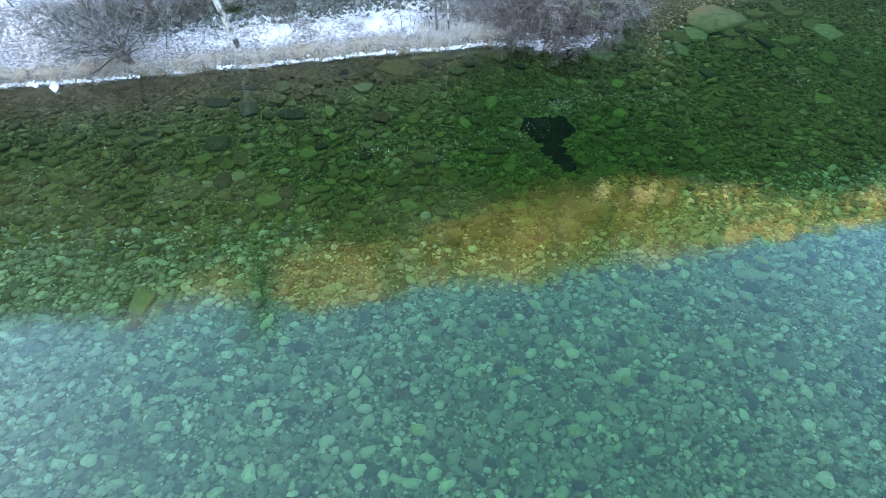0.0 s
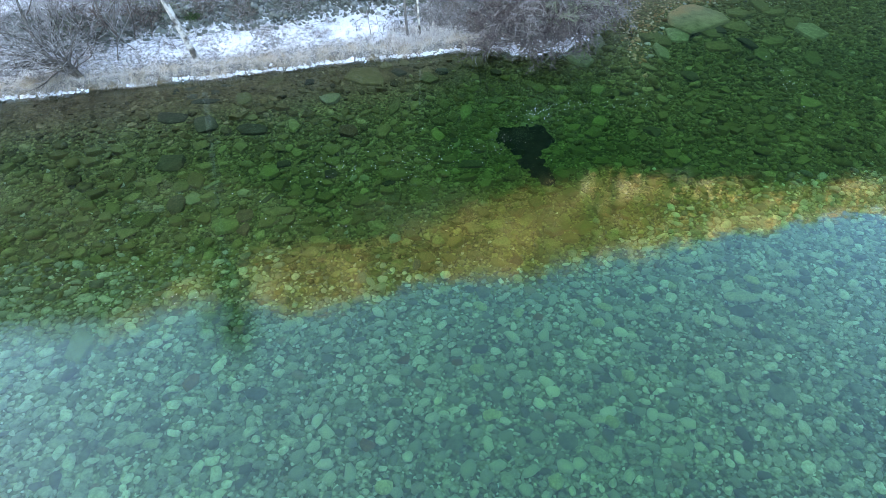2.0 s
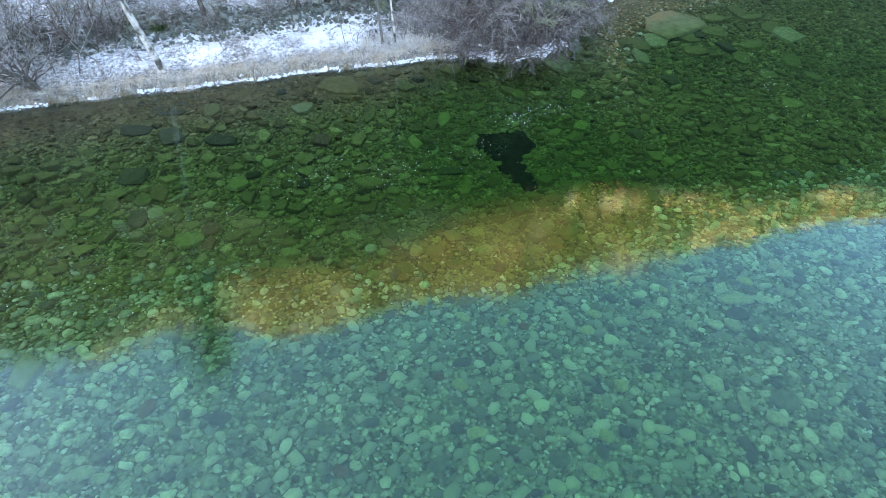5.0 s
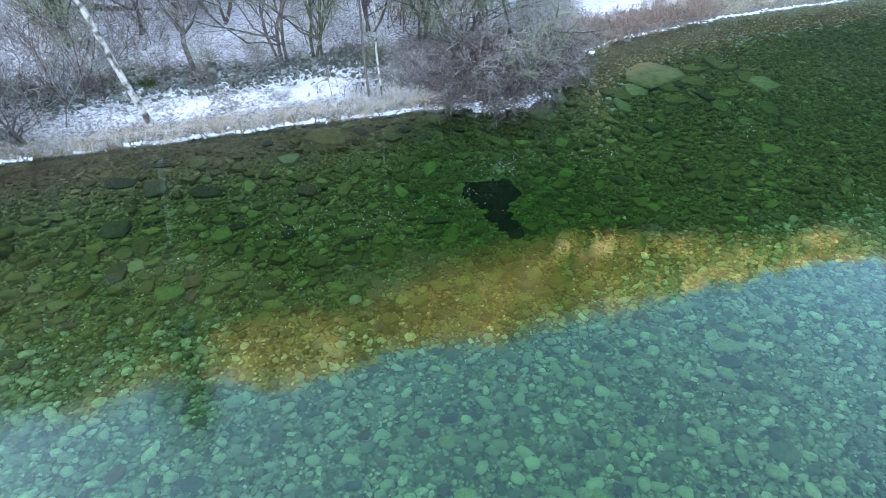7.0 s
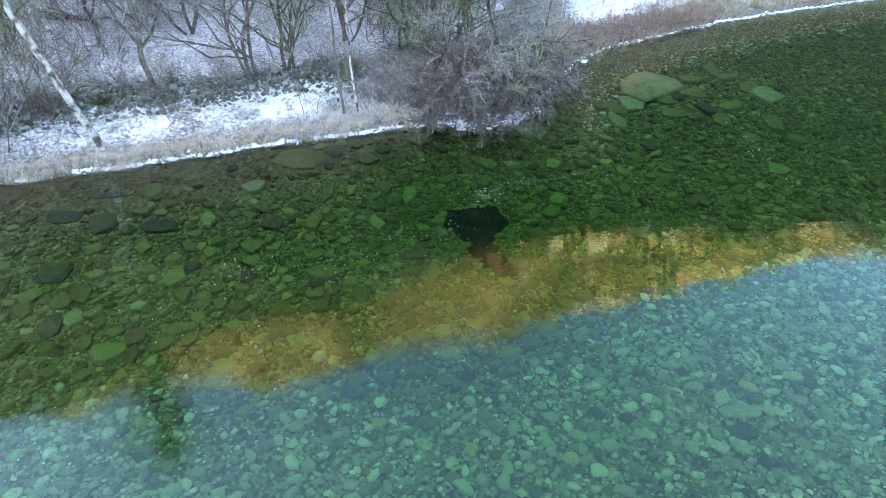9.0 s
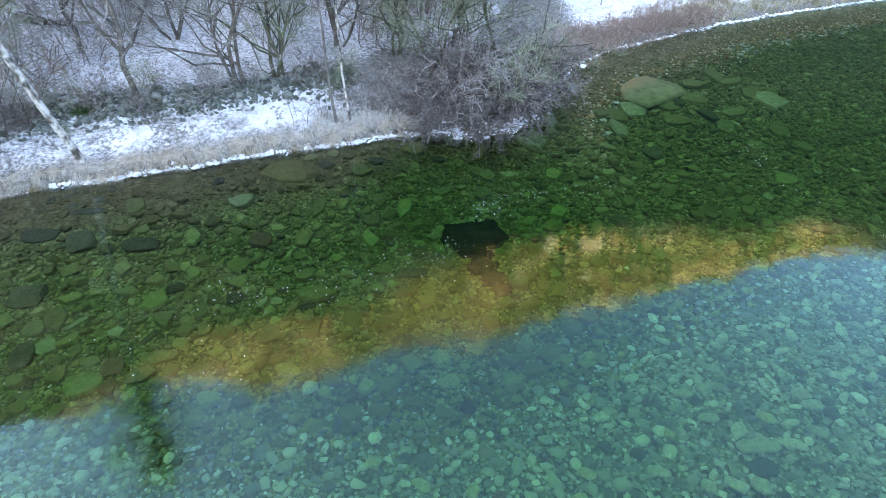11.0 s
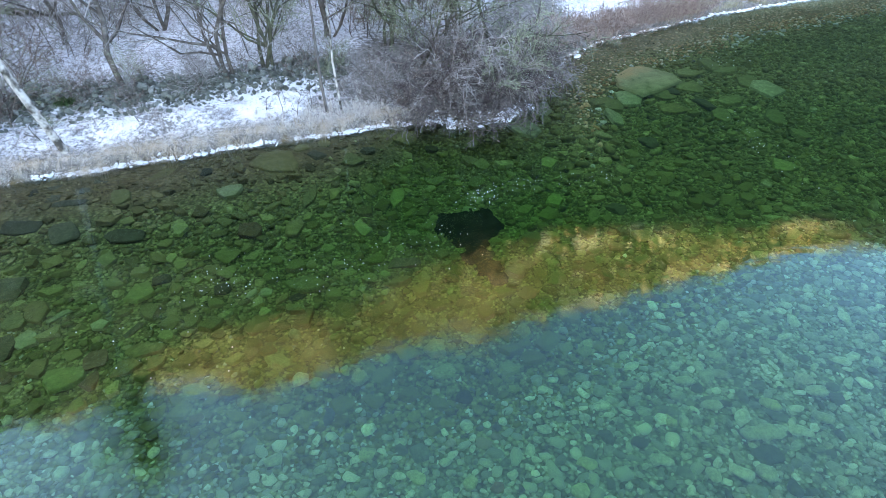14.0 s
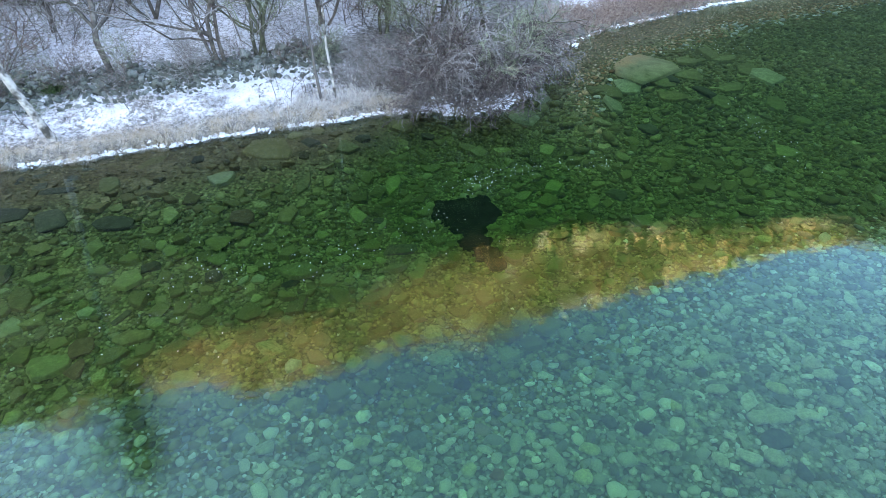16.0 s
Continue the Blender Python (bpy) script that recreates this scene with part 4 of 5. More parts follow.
def big_stone(x, y, a, b, turn, tone):
    if tone in ("dark", "grey") and y > 9.5:
        a, b = 0.92 * a, 0.72 * b
    if tone in ("ochre", "green", "bright", "olive", "ash"):
        thick = 0.05 if tone == "ochre" else min(0.18 * min(a, b), 0.045)
        outline = [(u * RNG.uniform(0.97, 1.03), v * RNG.uniform(0.97, 1.03)) for u, v in OCHRE_OUTLINE] if tone == "ochre" else rock_outline(a, b)
        ob = new("slab" if tone == "ochre" else "flat_rock", slab_mesh(outline, thick, M_TONE[tone]))
        z = min(float(bed_height(x, y)) + thick * (1.7 if tone == "ochre" else 1.2) + 0.03 * min(a, b), -0.03 - thick)
        lean = 0.0 if tone == "ochre" else 4.5
        # flat rocks lie along the slope of the bed
        fall_x, fall_y = float(bed_height(x + 0.25, y) - bed_height(x - 0.25, y)) * 2, float(bed_height(x, y + 0.25) - bed_height(x, y - 0.25)) * 2
        slope = Vector((-fall_x, -fall_y, 1)).normalized() if tone != "ochre" else Vector((0, 0, 1))
        lie = Vector((0, 0, 1)).rotation_difference(slope).to_matrix().to_4x4()
        m = Matrix.Translation((x, y, z)) @ lie @ pose(0, 0, 0, float(RNG.normal(0, 1)) * lean, float(RNG.normal(0, 1)) * lean, 0 if tone == "ochre" else turn)
        over = max((m @ v.co).z for v in ob.data.vertices) + 0.05
        ob.matrix_world = Matrix.Translation((0, 0, -max(over, 0.0))) @ m
        tagged(ob, *TONES[tone], "large stones on the river bed")
        return
    rounded = tone in ("white", "pale", "moss")
    if rounded:
        v, f = ROUND[RNG.integers(len(ROUND))]
        squash = min(min(a, b), 0.16)
    else:
        v, f = hull_shape(RNG, 20, 0.5, 0.7)
        squash = min(0.34 * min(a, b), 0.11)
    v = v * [a, b, squash * (1 if rounded else 2)]
    bm = bmesh.new()
    vs = [bm.verts.new(p) for p in v]
    for t in f:
        bm.faces.new([vs[i] for i in t])
    if not rounded:
        bmesh.ops.bevel(bm, geom=bm.edges[:], offset=0.06 * min(a, b), segments=1, affect="EDGES", clamp_overlap=True)
    me = bpy.data.meshes.new("rock")
    bm.to_mesh(me)
    bm.free()
    me.materials.append(M_TONE[tone])
    me.polygons.foreach_set("use_smooth", [rounded] * len(me.polygons))
    label, category = TONES[tone]
    ob = new({"dark": "boulder", "grey": "boulder", "white": "stone", "pale": "stone", "moss": "stone"}.get(tone, "flat_rock"), me)
    z = float(bed_height(x, y)) + squash * 0.45
    ob.matrix_world = pose(x, y, min(z, -0.05 - squash), float(RNG.uniform(-4, 4)), float(RNG.uniform(-4, 4)), turn)
    tagged(ob, label, category, "large stones on the river bed")


def inside(x, y):
    return (y > 0.9) & (x > -6.8 - 0.98 * (y - 1)) & (x < 7.4 + 0.9 * (y - 1)) & (inland(x, y) < -0.04)


CELL, MX, MY, MW, MH = 0.02, -21.0, 0.0, 2700, 1750


def scatter():
    """The largest stones first, none on top of another, down to small ones that fill the gaps."""
    taken = bytearray(MW * MH)

    def mark(px, py, ra, rb):
        for j in range(int((py - rb - MY) / CELL), int((py + rb - MY) / CELL) + 1):
            half = 1 - ((MY + (j + 0.5) * CELL - py) / rb) ** 2
            if half > 0 and 0 <= j < MH:
                w = ra * math.sqrt(half)
                i0, i1 = max(int((px - w - MX) / CELL), 0), min(int((px + w - MX) / CELL), MW - 1)
                if i1 >= i0:
                    taken[j * MW + i0 : j * MW + i1 + 1] = b"\x01" * (i1 - i0 + 1)

    for px, py, ra, rb, turn, tone in BIG:
        mark(px, py, 0.85 * (ra if abs(turn) < 45 else rb), 0.85 * (rb if abs(turn) < 45 else ra))
    for px, py, pr in BLACK_PATCH:
        mark(px, py, pr, pr)
    n = 620000
    x, y = RNG.uniform(-20, 32, n), 0.9 + 32 * RNG.random(n) ** 1.35
    ok = inside(x, y)
    x, y = x[ok], y[ok]
    w = smooth(7.1, 8.9, y - 0.34 * np.maximum(x, 0) - 0.15 * np.minimum(x, 0) + 2.2 * (fbm(x * 0.4, y * 0.4, 61) - 0.5))
    w = w * (1 - 0.85 * smooth(4.5, 5.5, x) * smooth(-3.2, -2.0, inland(x, y)))
    ang = RNG.random(len(x)) < w
    r = np.where(ang, np.exp(RNG.normal(math.log(0.030), 0.72, len(x))), np.exp(RNG.normal(math.log(0.034), 0.50, len(x))))
    r = np.clip(r, np.interp(y, [2, 9, 14, 30], [0.025, 0.028, 0.034, 0.06]), np.where(ang, (0.08 + 0.14 * w**3) * (1 - 0.45 * smooth(7, 11, x) * smooth(12, 16, y)), 0.125))
    bare = (inland(x, y) > -2.4) & (fbm(x * 0.7, y * 0.9, 67) > 0.47) & (RNG.random(len(x)) < 0.82) & (x < 0.0)
    x, y, r, ang = x[~bare], y[~bare], r[~bare], ang[~bare]
    ring = [(math.cos(k * 1.0472), math.sin(k * 1.0472)) for k in range(6)]
    kept = []
    for i in np.argsort(-r):
        px, py, pr = float(x[i]), float(y[i]), float(r[i])
        if taken[int((py - MY) / CELL) * MW + int((px - MX) / CELL)]:
            continue
        q = 0.78 * pr
        if any(taken[int((py + s * q - MY) / CELL) * MW + int((px + c * q - MX) / CELL)] for c, s in ring):
            continue
        mark(px, py, 0.92 * pr, 0.92 * pr)
        kept.append(i)
    kept = np.array(kept)
    return x[kept], y[kept], r[kept], ang[kept]


def build_bed():
    for row in BIG:
        big_stone(*row)
    x, y, r, ang = scatter()
    n = len(x)
    size = np.stack([r * RNG.uniform(0.95, 1.3, n), r * RNG.uniform(0.68, 1.0, n), r * RNG.uniform(0.75, 1.15, n)], -1)
    size[ang, 2] = np.minimum(size[ang, 2], 0.2)
    z = bed_height(x, y) + size[:, 2] * np.where(ang, RNG.uniform(0.05, 0.42, n), RNG.uniform(-0.12, 0.30, n))
    z = np.minimum(z, -0.04 - size[:, 2] * 0.5)
    places = np.stack([x, y, z], -1)
    angle = RNG.normal(0.35, 0.75, n)
    tilt = RNG.normal(0, 0.16, (n, 2))
    pick = RNG.integers(0, 12, n)
    # one by one: the larger cobbles under the lowest stretch of the flight
    one = np.where(~ang & (y > 2.3) & (y < 7.5) & (np.abs(x - 1.0) < 3.6))[0]
    one = one[np.argsort(-r[one])][:290]
    ground = bpy.data.objects["ground"]
    share = [mesh_of("cobble", v, f, M_PEBBLE_ONE) for v, f in ROUND]
    for i in one:
        ob = new("cobble", share[pick[i]])
        ob.parent = ground
        ob.matrix_world = Matrix.LocRotScale(places[i], Euler((tilt[i, 1], -tilt[i, 0], angle[i])), size[i])
    some = np.where(ang & (y < 15.5) & (y > 8) & (x > -9) & (x < 9) & (inland(x, y) < -2.5))[0]
    some = some[np.argsort(-r[some])][:290]
    share = [mesh_of("rock", v, f, M_ALGAE_ONE, True) for v, f in ANGULAR]
    for i in some:
        ob = new("rock", share[pick[i]])
        ob.parent = ground
        ob.matrix_world = Matrix.LocRotScale(places[i], Euler((tilt[i, 1], -tilt[i, 0], angle[i])), size[i])
    rest = np.ones(n, bool)
    rest[one] = False
    rest[some] = False
    shallow = inland(x, y) > -2.2 + 1.6 * (fbm(x, y, 63) - 0.5) - 0.7 * RNG.random(n)
    shallow = shallow & ((x < -0.6 + 1.2 * RNG.normal(0, 1, n)) | (x > 4.6))
    silted = ang & shallow & (x < 4)
    brown = ~ang & shallow
    lump = RNG.random(n) < 0.5
    tiny = ~ang & ~shallow & (r < 0.045)
    for w, name, shapes, mat, flat, label in ((~ang & ~shallow & ~tiny, "cobbles", ROUND, M_PEBBLE, False, "pale grey rounded cobbles covering the river bed"),
                                              (ang & ~silted & lump, "lumpy_rocks", KNOBS, M_ALGAE, False, "green algae-coated lumpy rocks covering the river bed"),
                                              (ang & ~silted & ~lump, "angular_rocks", ANGULAR, M_ALGAE, True, "green algae-coated angular rocks covering the river bed"),
                                              (silted, "silted_rocks", ANGULAR, M_BROWN, True, "dark brown silted rocks along the bank"),
                                              (tiny, "pebbles", KNOBS, M_PEBBLE, False, "small grey-green pebbles covering the river bed"),
                                              (brown, "brown_pebbles", KNOBS, M_BROWNPEBBLE, False, "brown pebbles under the shallows of the bank")):
        w = rest & w
        me = joined(name, shapes, pick[w], places[w], angle[w], tilt[w], size[w], mat, flat)
        tagged(new(name, me), label, "stones", kind="stuff")
    # small gravel between them
    m = 26000
    gx, gy = RNG.uniform(-19, 31, m), RNG.uniform(0.9, 32, m)
    ok = inside(gx, gy) & (RNG.random(m) < np.interp(gy, [2, 14, 30], [1.0, 0.75, 0.5]))
    gx, gy = gx[ok], gy[ok]
    ok = np.array([in_black_patch(a, b) < -0.04 for a, b in zip(gx, gy)])
    gx, gy = gx[ok], gy[ok]
    k = len(gx)
    gs = np.clip(np.exp(RNG.normal(math.log(0.045), 0.3, k)), 0.025, 0.08)[:, None] * RNG.uniform([0.9, 0.7, 0.7], [1.3, 1.0, 1.1], (k, 3))
    pts = np.stack([gx, gy, np.minimum(bed_height(gx, gy) + 0.01, -0.03)], -1)
    small = [hull_shape(RNG, 9, 0.6, 1.0) for _ in range(8)]
    green = (smooth(7, 10.5, gy - 0.3 * np.maximum(gx, 0)) > RNG.random(k)).astype(int)
    green[(inland(gx, gy) > -2.3) & ((gx < -0.5) | (gx > 5.0))] = 2
    names = ("fine grey gravel between the cobbles", "fine green gravel between the rocks", "fine brown gravel in the shallows")
    for flag, name, mat in ((0, "gravel", M_PEBBLE), (1, "gravel", M_ALGAE), (2, "gravel", M_BROWN)):
        w = green == flag
        me = joined(name, small, RNG.integers(0, 8, k)[w], pts[w], RNG.uniform(0, 6.3, k)[w], RNG.normal(0, 0.2, (k, 2))[w], gs[w], mat, False)
        tagged(new(name, me), names[flag], "gravel", kind="stuff")


def build_black_patch():
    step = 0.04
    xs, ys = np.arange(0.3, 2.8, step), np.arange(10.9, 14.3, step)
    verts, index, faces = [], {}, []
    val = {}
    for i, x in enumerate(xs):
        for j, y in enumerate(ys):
            q = in_black_patch(x, y) + 0.50 * (float(fbm(x * 3.6, y * 3.6, 77, 5)) - 0.47)
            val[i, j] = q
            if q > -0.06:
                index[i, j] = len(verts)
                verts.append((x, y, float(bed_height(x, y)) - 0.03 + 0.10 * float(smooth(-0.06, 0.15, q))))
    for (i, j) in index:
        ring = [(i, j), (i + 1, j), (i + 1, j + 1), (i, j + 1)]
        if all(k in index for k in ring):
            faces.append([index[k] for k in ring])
    me = mesh_of("black_patch", verts, faces, M_BLACK_BED)
    tagged(new("black_patch", me), "flat black patch on the river bed", "silt")


# ---------------------------------------------------------------- wood
class Wood:
    """Collects tubes by part: 0 the stems and limbs, 1 the twigs."""

    def __init__(self):
        self.v, self.f = ([], []), ([], [])

    def tube(self, which, pts, radii, sides):
        v, f = self.v[which], self.f[which]
        off = len(v)
        axis = (pts[-1] - pts[0]).normalized()
        side = axis.orthogonal().normalized()
        up = axis.cross(side)
        ring = [(math.cos(6.2832 * k / sides), math.sin(6.2832 * k / sides)) for k in range(sides)]
        for p, r in zip(pts, radii):
            v.extend((p + side * (c * r) + up * (s * r))[:] for c, s in ring)
        for a in range(len(pts) - 1):
            for k in range(sides):
                n = (k + 1) % sides
                f.append((off + a * sides + k, off + a * sides + n, off + (a + 1) * sides + n, off + (a + 1) * sides + k))


def grow(wood, rng, p, way, length, radius, level, spec):
    steps = spec["steps"][level]
    pts, radii = [p.copy()], [radius]
    wild, lift = spec["wild"][level], spec["lift"][level]
    for n in range(steps):
        way = (way + Vector(rng.normal(0, wild, 3)) + Vector((0, 0, lift))).normalized()
        p = p + way * (length / steps)
        pts.append(p.copy())
        radii.append(max(radius * (1 - 0.8 * (n + 1) / steps), spec["thin"]))
    wood.tube(0 if level < spec["limbs"] else 1, pts, radii, spec["sides"][level])
    if level + 1 >= len(spec["steps"]):
        return
    for _ in range(spec["kids"][level]):
        at = rng.uniform(spec["bare"][level], 1.0) * steps
        a = min(int(at), steps - 1)
        q = pts[a].lerp(pts[a + 1], at - a)
        along = (pts[a + 1] - pts[a]).normalized()
        out = along.orthogonal().normalized()
        out.rotate(Matrix.Rotation(rng.uniform(0, 6.283), 3, along))
        spread = rng.normal(spec["spread"][level], 0.2)
        child = (along * math.cos(spread) + out * math.sin(spread)).normalized()
        r = radii[a] * rng.uniform(0.45, 0.7)
        grow(wood, rng, q, child, length * rng.uniform(0.35, 0.75) * spec["shrink"][level] * (1.1 - 0.5 * at / steps), max(r, spec["thin"]), level + 1, spec)


def plant(name, stems, spec, seed, barks, label, category, group):
    """stems: rows of offset, direction, length and radius."""
    rng = np.random.default_rng(seed)
    wood = Wood()
    for p, way, length, radius in stems:
        grow(wood, rng, Vector(p), Vector(way).normalized(), length, radius, 0, spec)
    root = new(name)
    for which, part_name in ((0, "trunk"), (1, "crown")):
        if wood.f[which]:
            ob = part(part_name, mesh_of(part_name, [tuple(v) for v in wood.v[which]], wood.f[which], barks[which]), root)
            if which or len(stems) > 4:
                tagged(ob, kind="stuff")
    return tagged(root, label, category, group)


def stems_of(rng, count, length, radius, lean, spread=0.25, toward=(0, 0)):
    rows = []
    for _ in range(count):
        a = rng.uniform(0, 6.283)
        k = abs(rng.normal(lean, lean * 0.4))
        rows.append(((spread * rng.normal(), spread * rng.normal(), -0.08), (math.cos(a) * k + toward[0], math.sin(a) * k + toward[1], 1.0), length * rng.uniform(0.7, 1.2), radius * rng.uniform(0.6, 1.15)))
    return rows


SHRUB = dict(steps=[5, 3, 2], wild=[0.16, 0.2, 0.22], lift=[0.03, 0.05, 0.02], kids=[8, 6], bare=[0.12, 0.15], spread=[0.7, 0.8], shrink=[0.95, 0.85], sides=[4, 3, 3], thin=0.0055, limbs=1)
TANGLE = dict(steps=[7, 5, 3, 2], wild=[0.2, 0.24, 0.28, 0.3], lift=[-0.01, 0.0, 0.0, 0.0], kids=[6, 4, 3], bare=[0.12, 0.15, 0.2], spread=[0.75, 0.8, 0.8], shrink=[1.05, 0.9, 0.9], sides=[5, 4, 3, 3], thin=0.006, limbs=2)
CROOKED = dict(steps=[10, 7, 4], wild=[0.26, 0.30, 0.32], lift=[-0.02, -0.01, -0.02], kids=[6, 4], bare=[0.2, 0.15], spread=[0.7, 0.8], shrink=[0.85, 0.7], sides=[6, 4, 3], thin=0.008, limbs=2)
DROOP = dict(steps=[10, 7, 3], wild=[0.15, 0.22, 0.28], lift=[-0.085, -0.07, -0.05], kids=[10, 7], bare=[0.25, 0.1], spread=[0.6, 0.7], shrink=[0.62, 0.6], sides=[5, 4, 3], thin=0.007, limbs=1)
MOSSY = dict(steps=[8, 6, 4, 2], wild=[0.2, 0.24, 0.28, 0.3], lift=[0.0, -0.01, -0.02, -0.03], kids=[11, 7, 5], bare=[0.12, 0.12, 0.15], spread=[0.95, 0.8, 0.8], shrink=[0.8, 0.75, 0.7], sides=[7, 5, 3, 3], thin=0.0065, limbs=2)
TREE = dict(steps=[9, 5, 4, 3], wild=[0.06, 0.16, 0.22, 0.25], lift=[0.02, 0.05, 0.03, 0.0], kids=[16, 6, 4], bare=[0.3, 0.25, 0.2], spread=[0.9, 0.75, 0.8], shrink=[0.55, 0.7, 0.7], sides=[8, 4, 3, 3], thin=0.005, limbs=2)
GNARLED = dict(steps=[8, 5, 3, 2], wild=[0.2, 0.25, 0.28, 0.3], lift=[0.03, 0.06, 0.03, 0.0], kids=[13, 7, 4], bare=[0.10, 0.15, 0.2], spread=[0.85, 0.8, 0.8], shrink=[0.8, 0.8, 0.75], sides=[7, 4, 3, 3], thin=0.006, limbs=2)


def land(x, y):
    return float(land_height(x, y))


def stand(ob, x, y, turn=0.0, size=1.0, sink=0.05):
    ob.matrix_world = pose(x, y, max(land(x, y), -0.1) - sink, 0, 0, turn)
    ob.scale = (size, size, size)
    return ob


def build_woods():
    rng = np.random.default_rng(3)
    birch = plant("birch_tree", [((0, 0, 0), (-0.17, -0.03, 1), 14.5, 0.095)], dict(TREE, wild=[0.025, 0.16, 0.22, 0.25], lift=[0.0, 0.05, 0.03, 0.0], bare=[0.36, 0.2, 0.2], kids=[26, 7, 4], shrink=[0.34, 0.7, 0.7]),
                  5, (M_BIRCH, M_TWIG), "slender white-barked birch leaning over the snowy bank", "tree", "bare trees on the bank")
    # ivy on the upper stem
    rng_ivy = np.random.default_rng(41)
    n = 2000
    up = rng_ivy.uniform(7.5, 13.6, n)
    a, q = rng_ivy.uniform(0, 6.283, n), np.abs(rng_ivy.normal(0, 0.85, n)) * (0.4 + 1.1 * fbm(up * 1.3, up * 0 + 1, 43))
    where = np.stack([-0.17 * up + np.cos(a) * q, -0.03 * up + np.sin(a) * q, up], -1)
    w = rng_ivy.normal(0, 1, (n, 3))
    w = w / np.linalg.norm(w, axis=1, keepdims=True)
    tagged(part("ivy", blades("ivy", where, w, rng_ivy.uniform(0.08, 0.16, n), 0.035, M_IVY, 0.2), birch, "dark green ivy on the upper stem"), kind="stuff")
    stand(birch, -8.30, 14.92)
    slim = plant("tree", [((0, 0, 0), (-0.02, 0.03, 1), 8.0, 0.042)], dict(TREE, bare=[0.35, 0.2, 0.2], kids=[12, 5, 3]), 9, (M_LIMB, M_TWIG), "slim bare grey tree beside the waterside thicket", "tree", "bare trees on the bank")
    stand(slim, -2.2, 16.95)
    pale = plant("tree", [((0, 0, 0), (0.05, 0.02, 1), 7.0, 0.035)], dict(TREE, wild=[0.10, 0.16, 0.22, 0.25], bare=[0.35, 0.2, 0.2], kids=[10, 5, 3]), 10, (M_BIRCH, M_TWIG), "thin pale crooked tree beside the waterside thicket", "tree", "bare trees on the bank")
    stand(pale, -1.8, 17.0)
    lean = plant("tree", [((0, 0, 0), (-0.3, 0.1, 1), 7.5, 0.085)], GNARLED, 12, (M_BARK, M_TWIG), "dark bare tree leaning above the rubble wall", "tree", "bare trees on the bank")
    stand(lean, -7.8, 17.5)
    g1 = plant("tree", [((0, 0, 0), (-0.25, 0, 1), 6.0, 0.068), ((0.15, 0.1, 0), (0.15, 0.1, 1), 5.5, 0.058), ((-0.1, 0.1, 0), (-0.5, 0.2, 1), 4.5, 0.055)], GNARLED, 13, (M_BARK, M_TWIG), "gnarled bare tree with several crooked stems", "tree", "bare trees on the bank")
    stand(g1, -5.15, 18.2)
    g2 = plant("tree", [((0, 0, 0), (0.1, 0.1, 1), 5.5, 0.062), ((0.2, 0.0, 0), (0.3, 0, 1), 5.0, 0.055), ((-0.1, 0.1, 0), (-0.2, 0, 1), 5.0, 0.06)], GNARLED, 14, (M_MOSSBARK, M_GREENTWIG), "mossy green tree with several crooked stems", "tree", "bare trees on the bank")
    stand(g2, -4.2, 18.9)
    label = "bare grey tree standing in thin snow"
    for x, y, src, turn, size in ((-8.0, 21.4, g1, 70, 1.0), (-10.6, 20.2, lean, 190, 0.9), (-12.4, 18.9, g2, 140, 0.95), (-14.6, 20.8, lean, 30, 1.05), (-6.4, 22.8, slim, 80, 1.0),
                                  (-2.6, 21.2, g1, 200, 0.95), (-0.6, 20.6, g2, 60, 1.0), (1.6, 21.4, g2, 250, 1.05), (-11.0, 24.5, g1, 300, 1.1), (-4.4, 25.0, lean, 100, 1.0),
                                  (0.3, 24.6, g1, 150, 1.05), (-16.5, 24.0, slim, 20, 1.05), (-8.6, 27.5, g2, 200, 1.1), (-14.0, 28.5, g1, 20, 1.1), (-1.8, 28.5, slim, 60, 1.1),
                                  (4.0, 28.0, g1, 100, 1.1), (4.9, 24.6, slim, 200, 0.8), (5.6, 25.4, pale, 120, 0.8), (8.2, 28.6, pale, 40, 0.85), (-19.5, 22.0, g1, 50, 1.05), (-20.0, 28.0, lean, 80, 1.1), (-5.8, 31.0, g1, 250, 1.15), (1.5, 32.0, g2, 300, 1.15)):
        ob = tagged(copy_thing(src, pose(0, 0, 0)), label)
        stand(ob, x, y, turn, size)

    # shrubs under the trees
    kinds = []
    for n, (mat, count, length) in enumerate(((M_TWIG, 7, 2.0), (M_TWIG, 9, 2.6), (M_REDTWIG, 8, 1.9), (M_GREENTWIG, 7, 2.3))):
        kinds.append(plant("shrub", stems_of(rng, count, length, 0.018, 0.45), SHRUB, 30 + n, (M_BARK, mat), ("bare grey shrub in thin snow", "tall bare grey shrub in thin snow", "bare brown shrub in thin snow", "lichen-green bare shrub in thin snow")[n], "shrub", "shrubs under the trees"))
    spots = [(-11.6, 14.6, 0), (-12.6, 15.2, 1), (-13.6, 14.6, 0), (-10.6, 15.9, 2)]
    tries = 0
    while len(spots) < 84 and tries < 4000:
        tries += 1
        x, y = rng.uniform(-21, 8), rng.uniform(16, 33)
        d = float(inland(x, y))
        if x > 3.5 or d < 3.1 or (x < -2 and d < 3.6) or (-8 < x < -3.2 and d < 5.5 and rng.random() < 0.7):
            continue
        if all((x - a) ** 2 + (y - b) ** 2 > 0.8 for a, b, _ in spots):
            spots.append((x, y, int(rng.integers(0, 4))))
    used = set()
    for x, y, k in spots:
        ob = kinds[k] if k not in used else copy_thing(kinds[k], pose(0, 0, 0))
        used.add(k)
        stand(ob, x, y, float(rng.uniform(0, 360)), float(rng.uniform(0.75, 1.3)))

